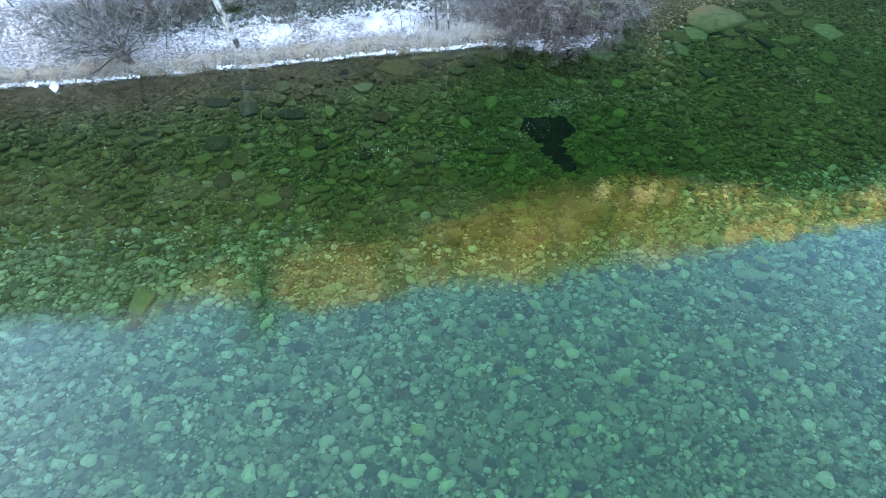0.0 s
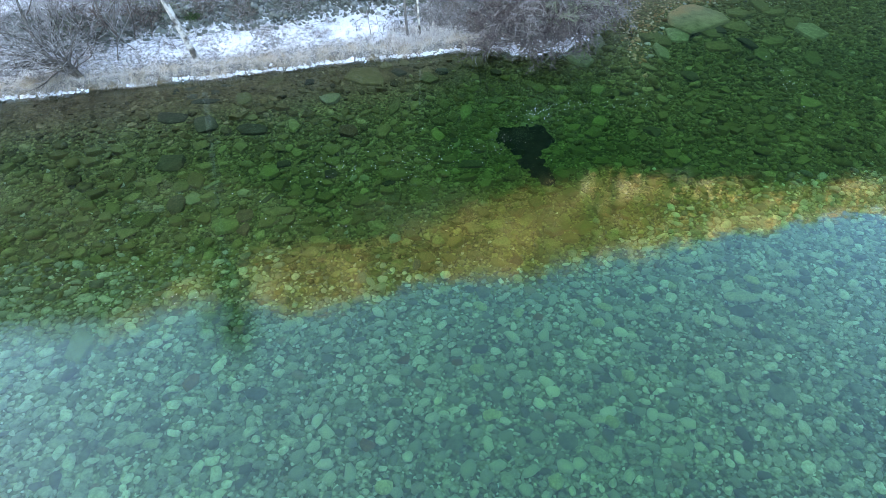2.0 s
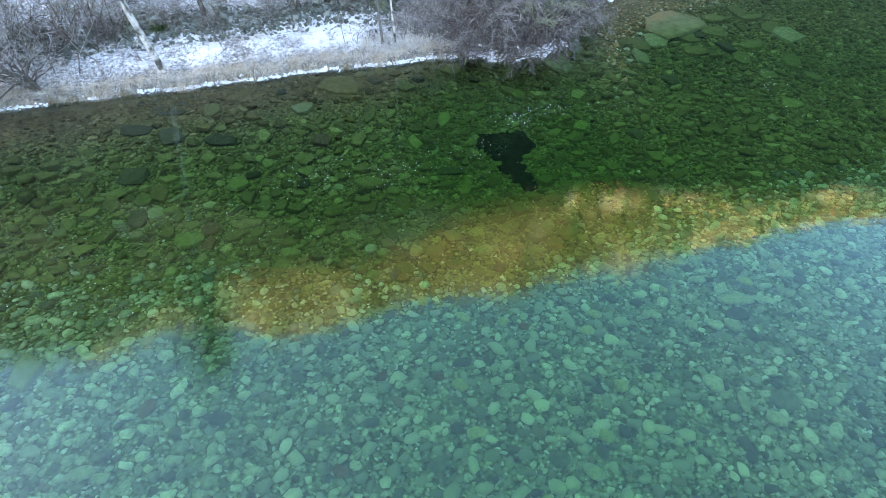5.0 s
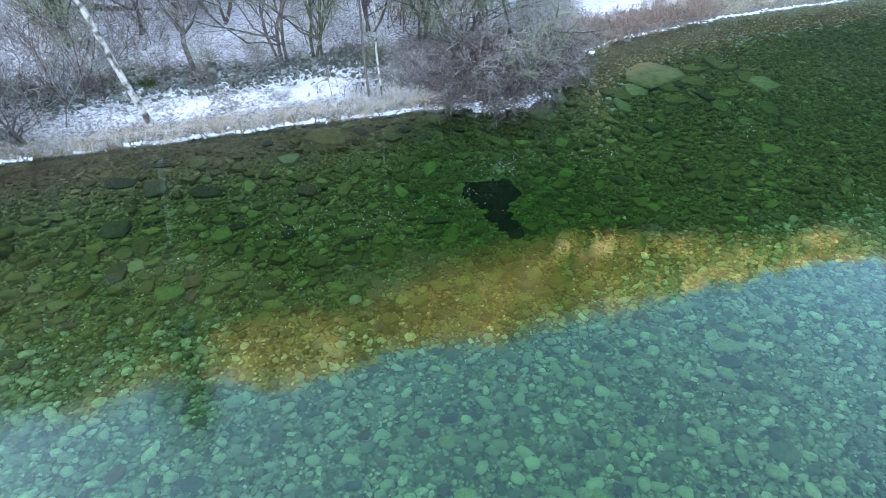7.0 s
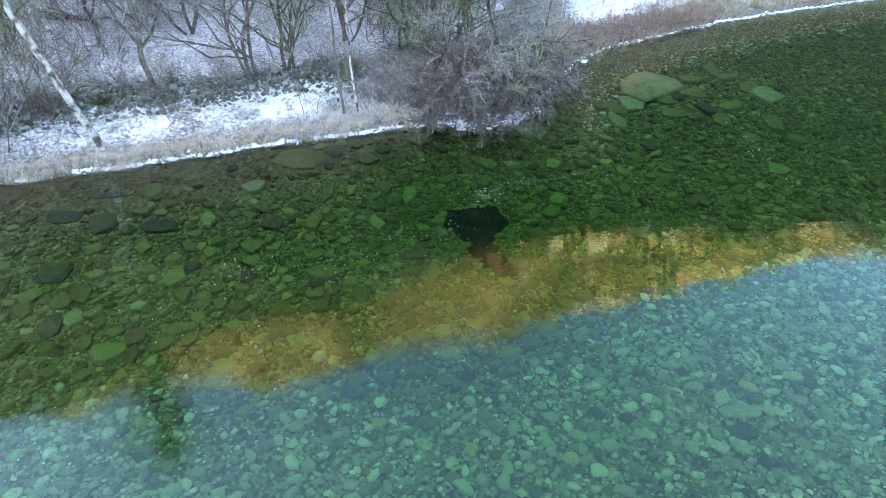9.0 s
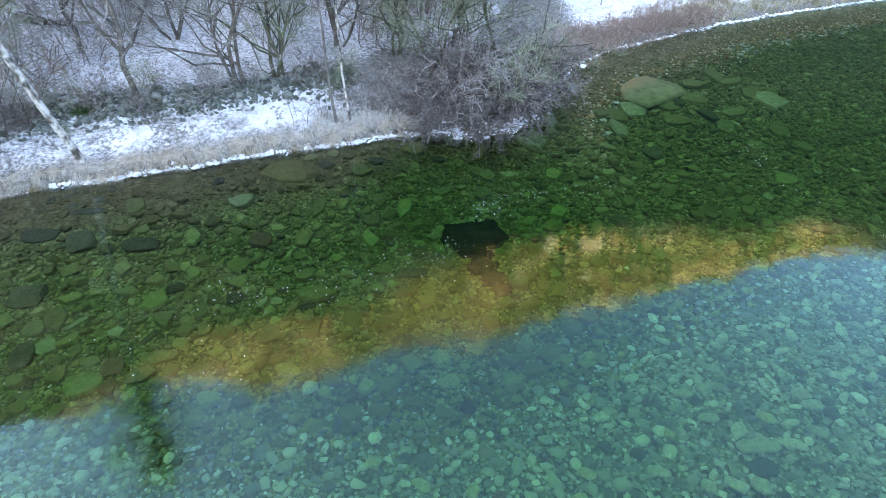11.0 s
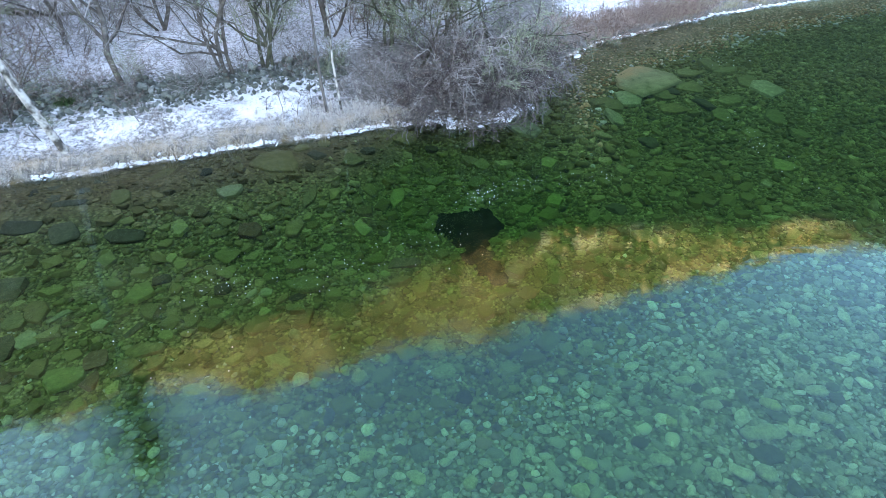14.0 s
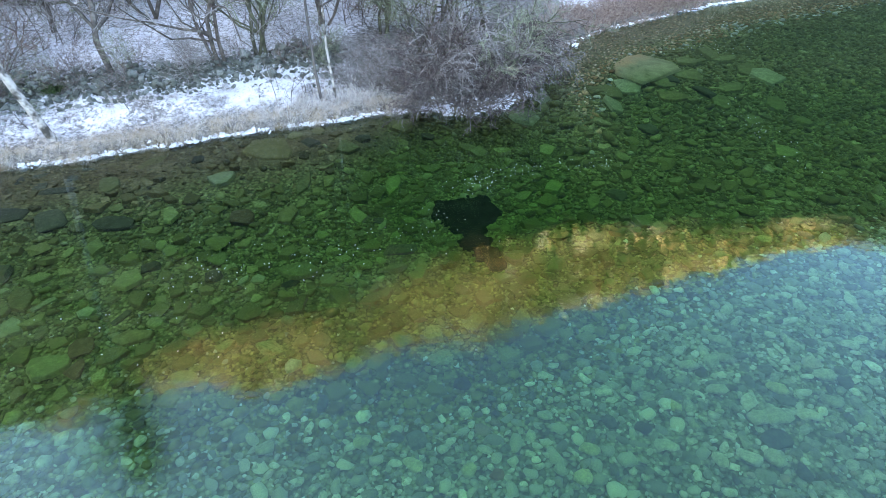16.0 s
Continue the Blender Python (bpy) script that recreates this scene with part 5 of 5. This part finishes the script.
    # low brambles against the rubble wall
    for n in range(26):
        x = float(rng.uniform(-13.5, -1.6))
        y = float(np.interp(x, SHORE_X, SHORE_Y)) + float(rng.uniform(2.2, 3.4))
        ob = tagged(copy_thing(kinds[int(rng.integers(0, 4))], pose(0, 0, 0)), "low leafless bramble against the rubble wall", "bramble", "brambles at the wall")
        ob.name = "bramble"
        stand(ob, x, y, float(rng.uniform(0, 360)), float(rng.uniform(0.3, 0.5)))

    for n, (x, y) in enumerate(((-1.9, 18.0), (-1.2, 17.7), (-0.9, 18.4), (-2.4, 18.6), (-1.6, 18.9), (-0.6, 17.6))):
        ob = tagged(copy_thing(kinds[n % 4], pose(0, 0, 0)), "low leafless bramble beside the waterside thicket", "bramble", "brambles at the wall")
        ob.name = "bramble"
        stand(ob, x, y, 61.0 * n, 0.34 + 0.04 * (n % 3))

    # the thicket at the water: a low dark tangle, arching stems over it, mossy trees behind
    thick = []
    for n, (mat, lean_way) in enumerate(((M_THICKET, (0.1, -0.6)), (M_REDTWIG, (0.25, -0.5)), (M_THICKET, (-0.2, -0.45)))):
        thick.append(plant("thicket_bush", stems_of(rng, 12, 1.9, 0.026, 0.75, 0.4, lean_way), TANGLE, 50 + n, (M_LIMB, mat), ("dense dark lilac-grey bare bush hanging over the water", "tangled reddish brown bush at the waterline", "dense tangled dark brown bush at the waterline")[n], "bush", "thicket at the waterline"))
    used = set()
    for x, y, k, turn, size in ((0.5, 17.3, 0, 0, 0.70), (1.3, 17.1, 2, 10, 0.72), (2.1, 17.2, 0, 20, 0.78), (2.5, 17.65, 2, 0, 0.65), (0.9, 18.4, 1, 30, 0.85), (2.2, 18.5, 2, -20, 0.85),
                                (3.0, 18.5, 0, 40, 0.72), (3.9, 20.0, 2, 50, 0.70), (-0.2, 17.7, 1, -30, 0.5), (3.0, 19.8, 0, 60, 0.85), (1.6, 19.4, 2, 140, 0.85), (0.0, 19.0, 0, 100, 0.8)):
        ob = thick[k] if k not in used else copy_thing(thick[k], pose(0, 0, 0))
        used.add(k)
        stand(ob, x, y, turn, size)

    arches = []
    for n, (bark, mat) in enumerate(((M_PALELIMB, M_TWIG), (M_LIMB, M_THICKET), (M_PALELIMB, M_GREENTWIG))):
        arches.append(plant("arching_bush", stems_of(rng, 8, 3.2, 0.030, 0.55, 0.3, (0.15, -0.5)), DROOP, 170 + n, (bark, mat), ("pale arching bush drooping over the water", "dark arching bush drooping over the water", "lichen-green arching bush drooping over the water")[n], "bush", "thicket at the waterline"))
    for n, (x, y, turn, size) in enumerate(((1.0, 18.0, 0, 0.8), (2.3, 18.2, 15, 0.9), (3.3, 19.3, 40, 0.8), (4.2, 21.2, 55, 0.7), (0.0, 18.3, -20, 0.7), (2.7, 18.2, 30, 0.7), (1.8, 19.2, -5, 1.0), (3.7, 20.5, 60, 0.7))):
        ob = arches[n] if n < 3 else copy_thing(arches[n % 3], pose(0, 0, 0))
        stand(ob, x, y, turn, size)

    hang = plant("hanging_bush", stems_of(rng, 7, 3.0, 0.024, 0.35, 0.3, (0.35, -1.0)), dict(DROOP, lift=[-0.12, -0.12, -0.1]), 181, (M_LIMB, M_TWIG), "frosted bush with long twigs hanging to the water", "bush", "thicket at the waterline")
    stand(hang, 4.0, 20.0, 10, 0.66)
    stand(copy_thing(hang, pose(0, 0, 0)), 3.5, 19.3, -15, 0.6)

    mossy = []
    for n in range(2):
        mossy.append(plant("mossy_tree", [((0, 0, 0), (0.5 - 0.9 * n, -0.25, 0.8), 5.2, 0.06), ((0.2, 0.1, 0), (-0.35, -0.1, 0.9), 4.6, 0.05), ((-0.1, 0.2, 0), (0.9, -0.3, 0.6), 4.0, 0.045)], MOSSY, 190 + n, (M_MOSSBARK, M_GREENTWIG), "low spreading tree with mossy green limbs behind the thicket", "tree", "bare trees on the bank"))
    for n, (x, y, turn, size) in enumerate(((0.4, 19.4, 0, 0.85), (2.6, 20.4, 20, 0.9), (1.2, 21.2, 60, 0.9))):
        ob = mossy[n] if n < 2 else copy_thing(mossy[n % 2], pose(0, 0, 0))
        stand(ob, x, y, turn, size)

    # crooked pale branches in front of the thicket
    crooks = []
    for n in range(3):
        crooks.append(plant("crooked_bush", stems_of(rng, 4, 2.2, 0.036, 0.7, 0.25, (0.0, -0.45)), CROOKED, 150 + n, (M_PALELIMB, M_TWIG), "crooked pale-barked bush leaning over the water", "bush", "thicket at the waterline"))
    for n, (x, y, turn, size) in enumerate(((1.0, 17.6, 0, 0.85), (2.2, 17.7, -15, 0.95), (2.7, 18.6, 10, 0.8), (3.7, 20.2, 35, 0.72), (1.6, 18.5, 60, 1.0), (2.8, 19.3, -30, 1.1), (4.6, 21.9, 30, 0.7))):
        ob = crooks[n] if n < 3 else copy_thing(crooks[n % 3], pose(0, 0, 0))
        stand(ob, x, y, turn, size)

    # pinkish brown brush above the pebbly shore
    brush = [plant("shore_shrub", stems_of(rng, 9, 1.5, 0.013, 0.5, 0.35, (-0.1, -0.35)), dict(DROOP, kids=[6, 4], lift=[-0.05, -0.04, -0.03], shrink=[0.55, 0.6]), 210 + n, (M_BRUSH, M_BRUSH), "low bare pinkish brown shrub above the pebbly shore", "shrub", "shrubs on the shore") for n in range(3)]
    for n in range(64):
        x = 4.7 + 0.125 * n + float(rng.normal(0, 0.2))
        y = float(np.interp(x, SHORE_X, SHORE_Y)) + float(rng.uniform(0.15, 1.5))
        ob = brush[n] if n < 3 else copy_thing(brush[n % 3], pose(0, 0, 0))
        stand(ob, x, y, float(rng.normal(0, 40)), float(rng.uniform(0.5, 0.9)))

    # tangled shrubs and fallen branches on the slope above the birch
    for n, (x, y, size) in enumerate(((-10.4, 17.6, 0.9), (-11.6, 18.4, 1.0), (-12.6, 17.2, 1.0), (-13.4, 19.2, 1.1), (-11.0, 21.2, 1.1), (-9.0, 22.4, 1.0), (-14.6, 17.4, 1.1), (-10.0, 16.8, 0.6), (-6.0, 24.2, 1.1), (-1.6, 23.2, 1.1))):
        ob = tagged(copy_thing(arches[(n % 2) * 2], pose(0, 0, 0)), "tangled bare shrub with drooping stems on the snowy slope", "shrub", "shrubs under the trees")
        stand(ob, x, y, 47.0 * n, size * 0.8)

    # the crooked shrub over the left shallows
    crook = plant("leaning_shrub", [((0, 0, 0), (-0.5, -0.15, 0.9), 3.2, 0.07), ((0.1, 0, 0), (-0.3, 0.0, 1), 2.8, 0.05), ((-0.1, 0, 0), (-0.8, 0.1, 0.7), 2.6, 0.05), ((0, 0.1, 0), (0.1, 0.2, 1), 2.5, 0.04)], GNARLED, 60, (M_BARK, M_TWIG),
                  "crooked bare shrub leaning from the grassy bank edge", "shrub", "shrubs under the trees")
    stand(crook, -11.3, 13.75)

    # fallen mossy trunk
    log = Wood()
    grow(log, np.random.default_rng(8), Vector((-1.6, 0, 0.12)), Vector((1, -0.1, 0.06)), 3.4, 0.16, 0, dict(SHRUB, steps=[8], wild=[0.05], lift=[0], sides=[9], limbs=1))
    ob = tagged(new("fallen_log", mesh_of("fallen_log", [tuple(v) for v in log.v[0]], log.f[0], M_MOSSBARK)), "moss-covered fallen trunk lying in the undergrowth", "log")
    ob.matrix_world = pose(-12.4, 22.6, land(-12.4, 22.6), 0, 0, -6)

    # thin stalks in the snow strip
    for n, (x, y, h) in enumerate(((-3.4, 16.9, 0.9), (-3.0, 16.8, 0.8), (-2.7, 17.1, 0.7), (-6.9, 16.1, 0.5), (-9.0, 15.3, 0.6), (-3.9, 17.0, 0.5))):
        s = plant("sapling", [((0, 0, -0.05), (0.1 * (n % 3 - 1), 0.0, 1), h, 0.014)], dict(SHRUB, kids=[4, 2], steps=[4, 3, 2], limbs=3), 80 + n, (M_BARK, M_TWIG), "thin dark leafless sapling standing in the snow", "sapling", "saplings in the snow")
        stand(s, x, y)


# ---------------------------------------------------------------- the bank
def build_wall():
    wall = tagged(new("stone_wall"), "low tumbled dry-stone wall, mossy grey, along the bank", "wall")
    shapes = [hull_shape(RNG, 12, 0.75, 0.8) for _ in range(10)]
    share = [mesh_of("wall_stone", v, f, M_WALL, True) for v, f in shapes]
    n = 0
    x = -13.6
    while x < -2.2 and n < 285:
        for row in range(3):
            for col in range(2):
                if RNG.random() < (0.06 if row < 2 else 0.40):
                    continue
                d = 2.1 + 0.38 * col + 0.12 * row + RNG.normal(0, 0.17)
                xx = x + RNG.normal(0, 0.06)
                yy = float(np.interp(xx, SHORE_X, SHORE_Y)) + d * 1.06
                s = float(np.clip(np.exp(RNG.normal(math.log(0.076), 0.32)), 0.045, 0.14))
                ob = new("wall_stone", share[RNG.integers(10)])
                ob.parent = wall
                ob.matrix_world = Matrix.LocRotScale((xx, yy, land(xx, yy) + 0.03 + 0.13 * row - 0.03 * col), Euler(RNG.normal(0, 0.35, 3) + [0, 0, RNG.uniform(0, 6)]), Vector((s * RNG.uniform(1.0, 1.6), s, s * RNG.uniform(0.75, 1.1))))
                n += 1
        x += RNG.uniform(0.17, 0.24)


def build_rubble():
    k = 2600
    x = RNG.uniform(-14.5, -1.9, k)
    d = 2.5 + 0.32 * RNG.normal(0, 1, k) + 0.5 * (fbm(x * 0.8, x * 0 + 7, 97) - 0.5)
    s = np.clip(np.exp(RNG.normal(math.log(0.047), 0.35, k)), 0.03, 0.11)
    y = np.interp(x, SHORE_X, SHORE_Y) + d * 1.06
    z = land_height(x, y) + s * 0.15
    shapes = [hull_shape(RNG, 15, 0.75, 0.75) for _ in range(10)]
    size = s[:, None] * RNG.uniform([1.0, 0.8, 0.7], [1.6, 1.1, 1.1], (k, 3))
    me = joined("rubble", shapes, RNG.integers(0, 10, k), np.stack([x, y, z], -1), RNG.uniform(0, 6.3, k), RNG.normal(0, 0.3, (k, 2)), size, M_RUBBLE, True)
    tagged(new("rubble", me), "small grey-green rubble fallen from the dry-stone wall", "rubble", kind="stuff")


def blades(name, places, ways, lengths, width, mat, droop):
    n = len(places)
    side = np.stack([-ways[:, 1], ways[:, 0], 0 * ways[:, 0]], -1)
    side = side / np.linalg.norm(side, axis=1, keepdims=True) * width
    mid = places + ways * (lengths * 0.55)[:, None]
    tip = mid + (ways * np.array([1.6, 1.6, 1.0]) - [0, 0, droop]) * (lengths * 0.5)[:, None]
    v = np.stack([places - side, places + side, mid - side * 0.8, mid + side * 0.8, tip], 1).reshape(-1, 3)
    o = (np.arange(n) * 5)[:, None]
    tris = np.concatenate([o + [0, 1, 3], o + [0, 3, 2], o + [2, 3, 4]])
    return mesh_of(name, v, tris, mat)


def grass(name, tufts, per, xr, dr, length, mat, label, toward=-0.6, droop=0.9, thin=0.006, radius=0.10, fade=0.6, fan=0.35, rise=(0.6, 1.3)):
    """Tufts of blades between two stations of the shore, at a range of metres behind the waterline."""
    cx = RNG.uniform(*xr, tufts) + RNG.normal(0, fade, tufts)
    cd = RNG.uniform(*dr, tufts)
    tall = np.clip(np.exp(RNG.normal(-0.12, 0.38, tufts)), 0.4, 1.8)
    x, d, tall = np.repeat(cx, per), np.repeat(cd, per), np.repeat(tall, per)
    n = len(x)
    a, q = RNG.uniform(0, 6.283, n), np.abs(RNG.normal(0, 1, n))
    x, d = x + np.cos(a) * q * radius, np.maximum(d + np.sin(a) * q * radius, 0.0)
    slope = (np.interp(x + 1, SHORE_X, SHORE_Y) - np.interp(x - 1, SHORE_X, SHORE_Y)) / 2
    root = np.sqrt(1 + slope**2)
    px, py = x - d * slope / root, shore(x) + d / root
    pz = np.maximum(land_height(px, py), 0.0)
    out = np.stack([np.cos(a) * q * fan - toward * slope / root * 0.8, np.sin(a) * q * fan + toward * RNG.uniform(0.3, 1.2, n), RNG.uniform(*rise, n)], -1)
    out = out / np.linalg.norm(out, axis=1, keepdims=True)
    me = blades(name, np.stack([px, py, pz - 0.02], -1), out, length * tall * RNG.uniform(0.6, 1.2, n), thin, mat, droop)
    tagged(new(name, me), label, "grass", kind="stuff")


def lumps(name, xs, ds, zs, size, mat, label, category, flat=0.6):
    k = len(xs)
    slope = (np.interp(xs + 1, SHORE_X, SHORE_Y) - np.interp(xs - 1, SHORE_X, SHORE_Y)) / 2
    q = np.sqrt(1 + slope**2)
    pts = np.stack([xs - ds * slope / q, shore(xs) + ds / q, zs], -1)
    sz = size[:, None] * RNG.uniform([0.8, 0.7, flat * 0.8], [1.4, 1.1, flat * 1.3], (k, 3))
    small = [hull_shape(RNG, 14, 0.8, 1.0) for _ in range(8)]
    me = joined(name, small, RNG.integers(0, 8, k), pts, RNG.uniform(0, 6.3, k), RNG.normal(0, 0.2, (k, 2)), sz, mat, False)
    tagged(new(name, me), label, category, kind="stuff")


def build_edge():
    grass("dry_grass", 620, 60, (-19, 0.2), (0.05, 0.75), 0.15, M_GRASS, "low matted frosted grass along the bank edge", toward=-0.6, droop=0.5, thin=0.0035, radius=0.11, fan=0.9, rise=(0.12, 0.5))
    grass("dry_grass", 260, 60, (-19, 0.2), (0.06, 0.42), 0.24, M_TANGRASS, "tan tufts of dry grass combed down over the bank edge", toward=-0.9, droop=1.0, thin=0.0035, radius=0.07, fan=0.5, rise=(0.25, 0.7))
    grass("frosted_tufts", 75, 90, (-12.5, -0.5), (0.8, 2.2), 0.11, M_TUFT, "grey frosted tussocks on the snowy bank", toward=-0.1, droop=1.2, thin=0.006, radius=0.10, fan=1.0)
    grass("dry_grass", 300, 18, (-19, 0.4), (0.5, 2.0), 0.13, M_GRASS, "sparse tan grass poking through the snow", toward=-0.2, droop=0.5)
    grass("dry_grass", 80, 40, (-3.0, -0.4), (0.1, 1.0), 0.28, M_GRASS, "pale tan taller grass beside the thicket", toward=-0.2, droop=1.0, thin=0.005, fade=0.5, fan=0.8)
    grass("brown_stalks", 240, 20, (5.4, 12.8), (0.08, 1.7), 0.36, M_BROWNGRASS, "reddish brown dry stalks along the far shore", toward=-0.2, droop=0.3, thin=0.007, radius=0.16, fade=0.8)
    grass("dry_grass", 620, 26, (11.0, 31), (0.1, 2.6), 0.45, M_OLIVEGRASS, "olive tan dry grass along the far shore", toward=-0.3, droop=0.5, thin=0.008, radius=0.16, fade=1.0)
    k = 2600
    xs = RNG.uniform(-19, 0.9, k)
    ok = fbm(xs * 2.2, xs * 0 + 4, 95) > 0.36
    xs = xs[ok]
    k = len(xs)
    lumps("ice_rim", xs, RNG.normal(-0.02, 0.05, k) + 0.10 * (fbm(xs * 3.0, xs * 0 + 8, 96) - 0.5), np.abs(RNG.normal(0.015, 0.035, k)), np.clip(np.exp(RNG.normal(math.log(0.022), 0.55, k)), 0.008, 0.085), M_ICE, "white beaded ice along the waterline", "ice")
    k = 760
    xs = np.concatenate([RNG.uniform(0.5, 3.6, 250), RNG.normal(2.75, 0.3, 310), RNG.normal(1.1, 0.3, 200)])
    lumps("ice_rim", xs, RNG.normal(-0.10, 0.13, k), np.abs(RNG.normal(0.05, 0.12, k)), RNG.uniform(0.010, 0.032, k) + 0.045 * (RNG.random(k) < 0.07), M_ICE, "white ice beads under the thicket", "ice")
    k = 700
    xs = RNG.uniform(12.0, 34, k)
    lumps("ice_rim", xs, RNG.normal(0.03, 0.05, k), np.abs(RNG.normal(0.02, 0.02, k)), RNG.uniform(0.05, 0.12, k), M_ICE, "white ice strip along the far shore", "ice", 0.3)
    k = 500
    xs = RNG.uniform(4.6, 12.5, k)
    lumps("shore_pebbles", xs, np.abs(RNG.normal(0.05, 0.16, k)), RNG.uniform(0.0, 0.05, k), RNG.uniform(0.03, 0.09, k), M_SHOREPEBBLE, "brown and pale pebbles along the stalk-lined shore", "pebbles")
    k = 170
    xs = RNG.uniform(3.9, 12.5, k)
    lumps("ice_rim", xs, np.abs(RNG.normal(0.06, 0.1, k)), RNG.uniform(0.015, 0.05, k), RNG.uniform(0.03, 0.085, k), M_ICE, "white frosted stones at the waterline", "ice")


def build_ice_chunks():
    """Larger lumps and small floes of ice frozen to the bank."""
    rng = np.random.default_rng(34)
    for x, y, a, b, h, turn in ((-13.1, 12.5, 0.16, 0.30, 0.12, 30), (2.66, 17.35, 0.20, 0.16, 0.16, 10), (1.2, 16.65, 0.20, 0.09, 0.05, -5), (2.04, 16.65, 0.11, 0.07, 0.05, 10),
                                (-3.9, 15.8, 0.26, 0.12, 0.07, 20), (-1.65, 16.45, 0.20, 0.10, 0.08, 8), (2.35, 17.1, 0.12, 0.10, 0.10, 0), (6.1, 22.35, 0.22, 0.12, 0.08, 30), (4.1, 20.65, 0.18, 0.12, 0.10, 40)):
        v, f = hull_shape(rng, 13, 1.0, 1.15)
        me = mesh_of("ice_chunk", v * [a, b, h], f, M_ICE, True)
        ob = tagged(new("ice_chunk", me), "white ice lump frozen to the river bank", "ice", "ice lumps at the waterline")
        ob.matrix_world = pose(x, y, 0.3 * h, 0, 0, turn)


def build_litter():
    """Fallen twigs and flattened stalks over the snow under the trees."""
    rng = np.random.default_rng(91)
    n = 16000
    x, y = rng.uniform(-21, 13, n), rng.uniform(15, 33, n)
    ok = (inland(x, y) > 2.9) & (fbm(x * 0.6, y * 0.6, 93) > 0.33)
    x, y = x[ok], y[ok]
    n = len(x)
    a = rng.uniform(0, 6.283, n)
    w = np.stack([np.cos(a), np.sin(a), np.abs(rng.normal(0.05, 0.18, n))], -1)
    me = blades("twig_litter", np.stack([x, y, land_height(x, y) + 0.015], -1), w, rng.uniform(0.12, 0.55, n), 0.008, M_LITTER, 0.05)
    tagged(new("twig_litter", me), "fallen dark twigs and stalks scattered over the snow", "twigs", kind="stuff")


def build_fern():
    rng = np.random.default_rng(77)
    n = 260
    a = rng.uniform(0, 6.283, n)
    w = np.stack([np.cos(a), np.sin(a), rng.uniform(0.5, 1.5, n)], -1)
    w = w / np.linalg.norm(w, axis=1, keepdims=True)
    me = blades("fern", np.zeros((n, 3)) + rng.normal(0, 0.09, (n, 3)) * [1, 1, 0], w, rng.uniform(0.15, 0.4, n), 0.016, M_FERN, 0.9)
    ob = tagged(new("fern", me), "small green fern growing by the rubble wall", "fern")
    ob.matrix_world = pose(-9.0, 16.75, land(-9.0, 16.75))


def build_foam():
    rng = np.random.default_rng(12)
    pts = []
    for x, y, n, sx, sy in ((1.7, 13.1, 26, 0.35, 0.25), (2.8, 13.6, 16, 0.5, 0.2), (0.2, 11.4, 22, 0.9, 0.35), (-1.5, 10.6, 16, 0.5, 0.3), (9.3, 15.4, 26, 0.35, 0.9), (4.5, 13.9, 14, 0.6, 0.2), (-6.0, 6.2, 16, 0.7, 0.4), (11.0, 22.0, 16, 0.8, 0.5), (-4.0, 9.0, 12, 0.7, 0.5), (-3.2, 10.3, 22, 0.45, 0.35)):
        pts += [(x + sx * rng.normal(), y + sy * rng.normal()) for _ in range(2 * n)]
    xy = np.array(pts)
    k = len(xy)
    small = [hull_shape(rng, 12, 0.8, 1.0)]
    s = rng.uniform(0.005, 0.016, k)[:, None] * np.ones((k, 3))
    me = joined("foam_bubbles", small, np.zeros(k, int), np.column_stack([xy, np.full(k, 0.006)]), rng.uniform(0, 6, k), np.zeros((k, 2)), s, M_FOAM, False)
    tagged(new("foam_bubbles", me), "scattered white foam bubbles drifting on the water", "foam", kind="stuff")


build_hill_woods()
build_black_patch()
build_wall()
build_rubble()
build_woods()
build_edge()
build_ice_chunks()
build_litter()
build_fern()
build_foam()
build_bed()
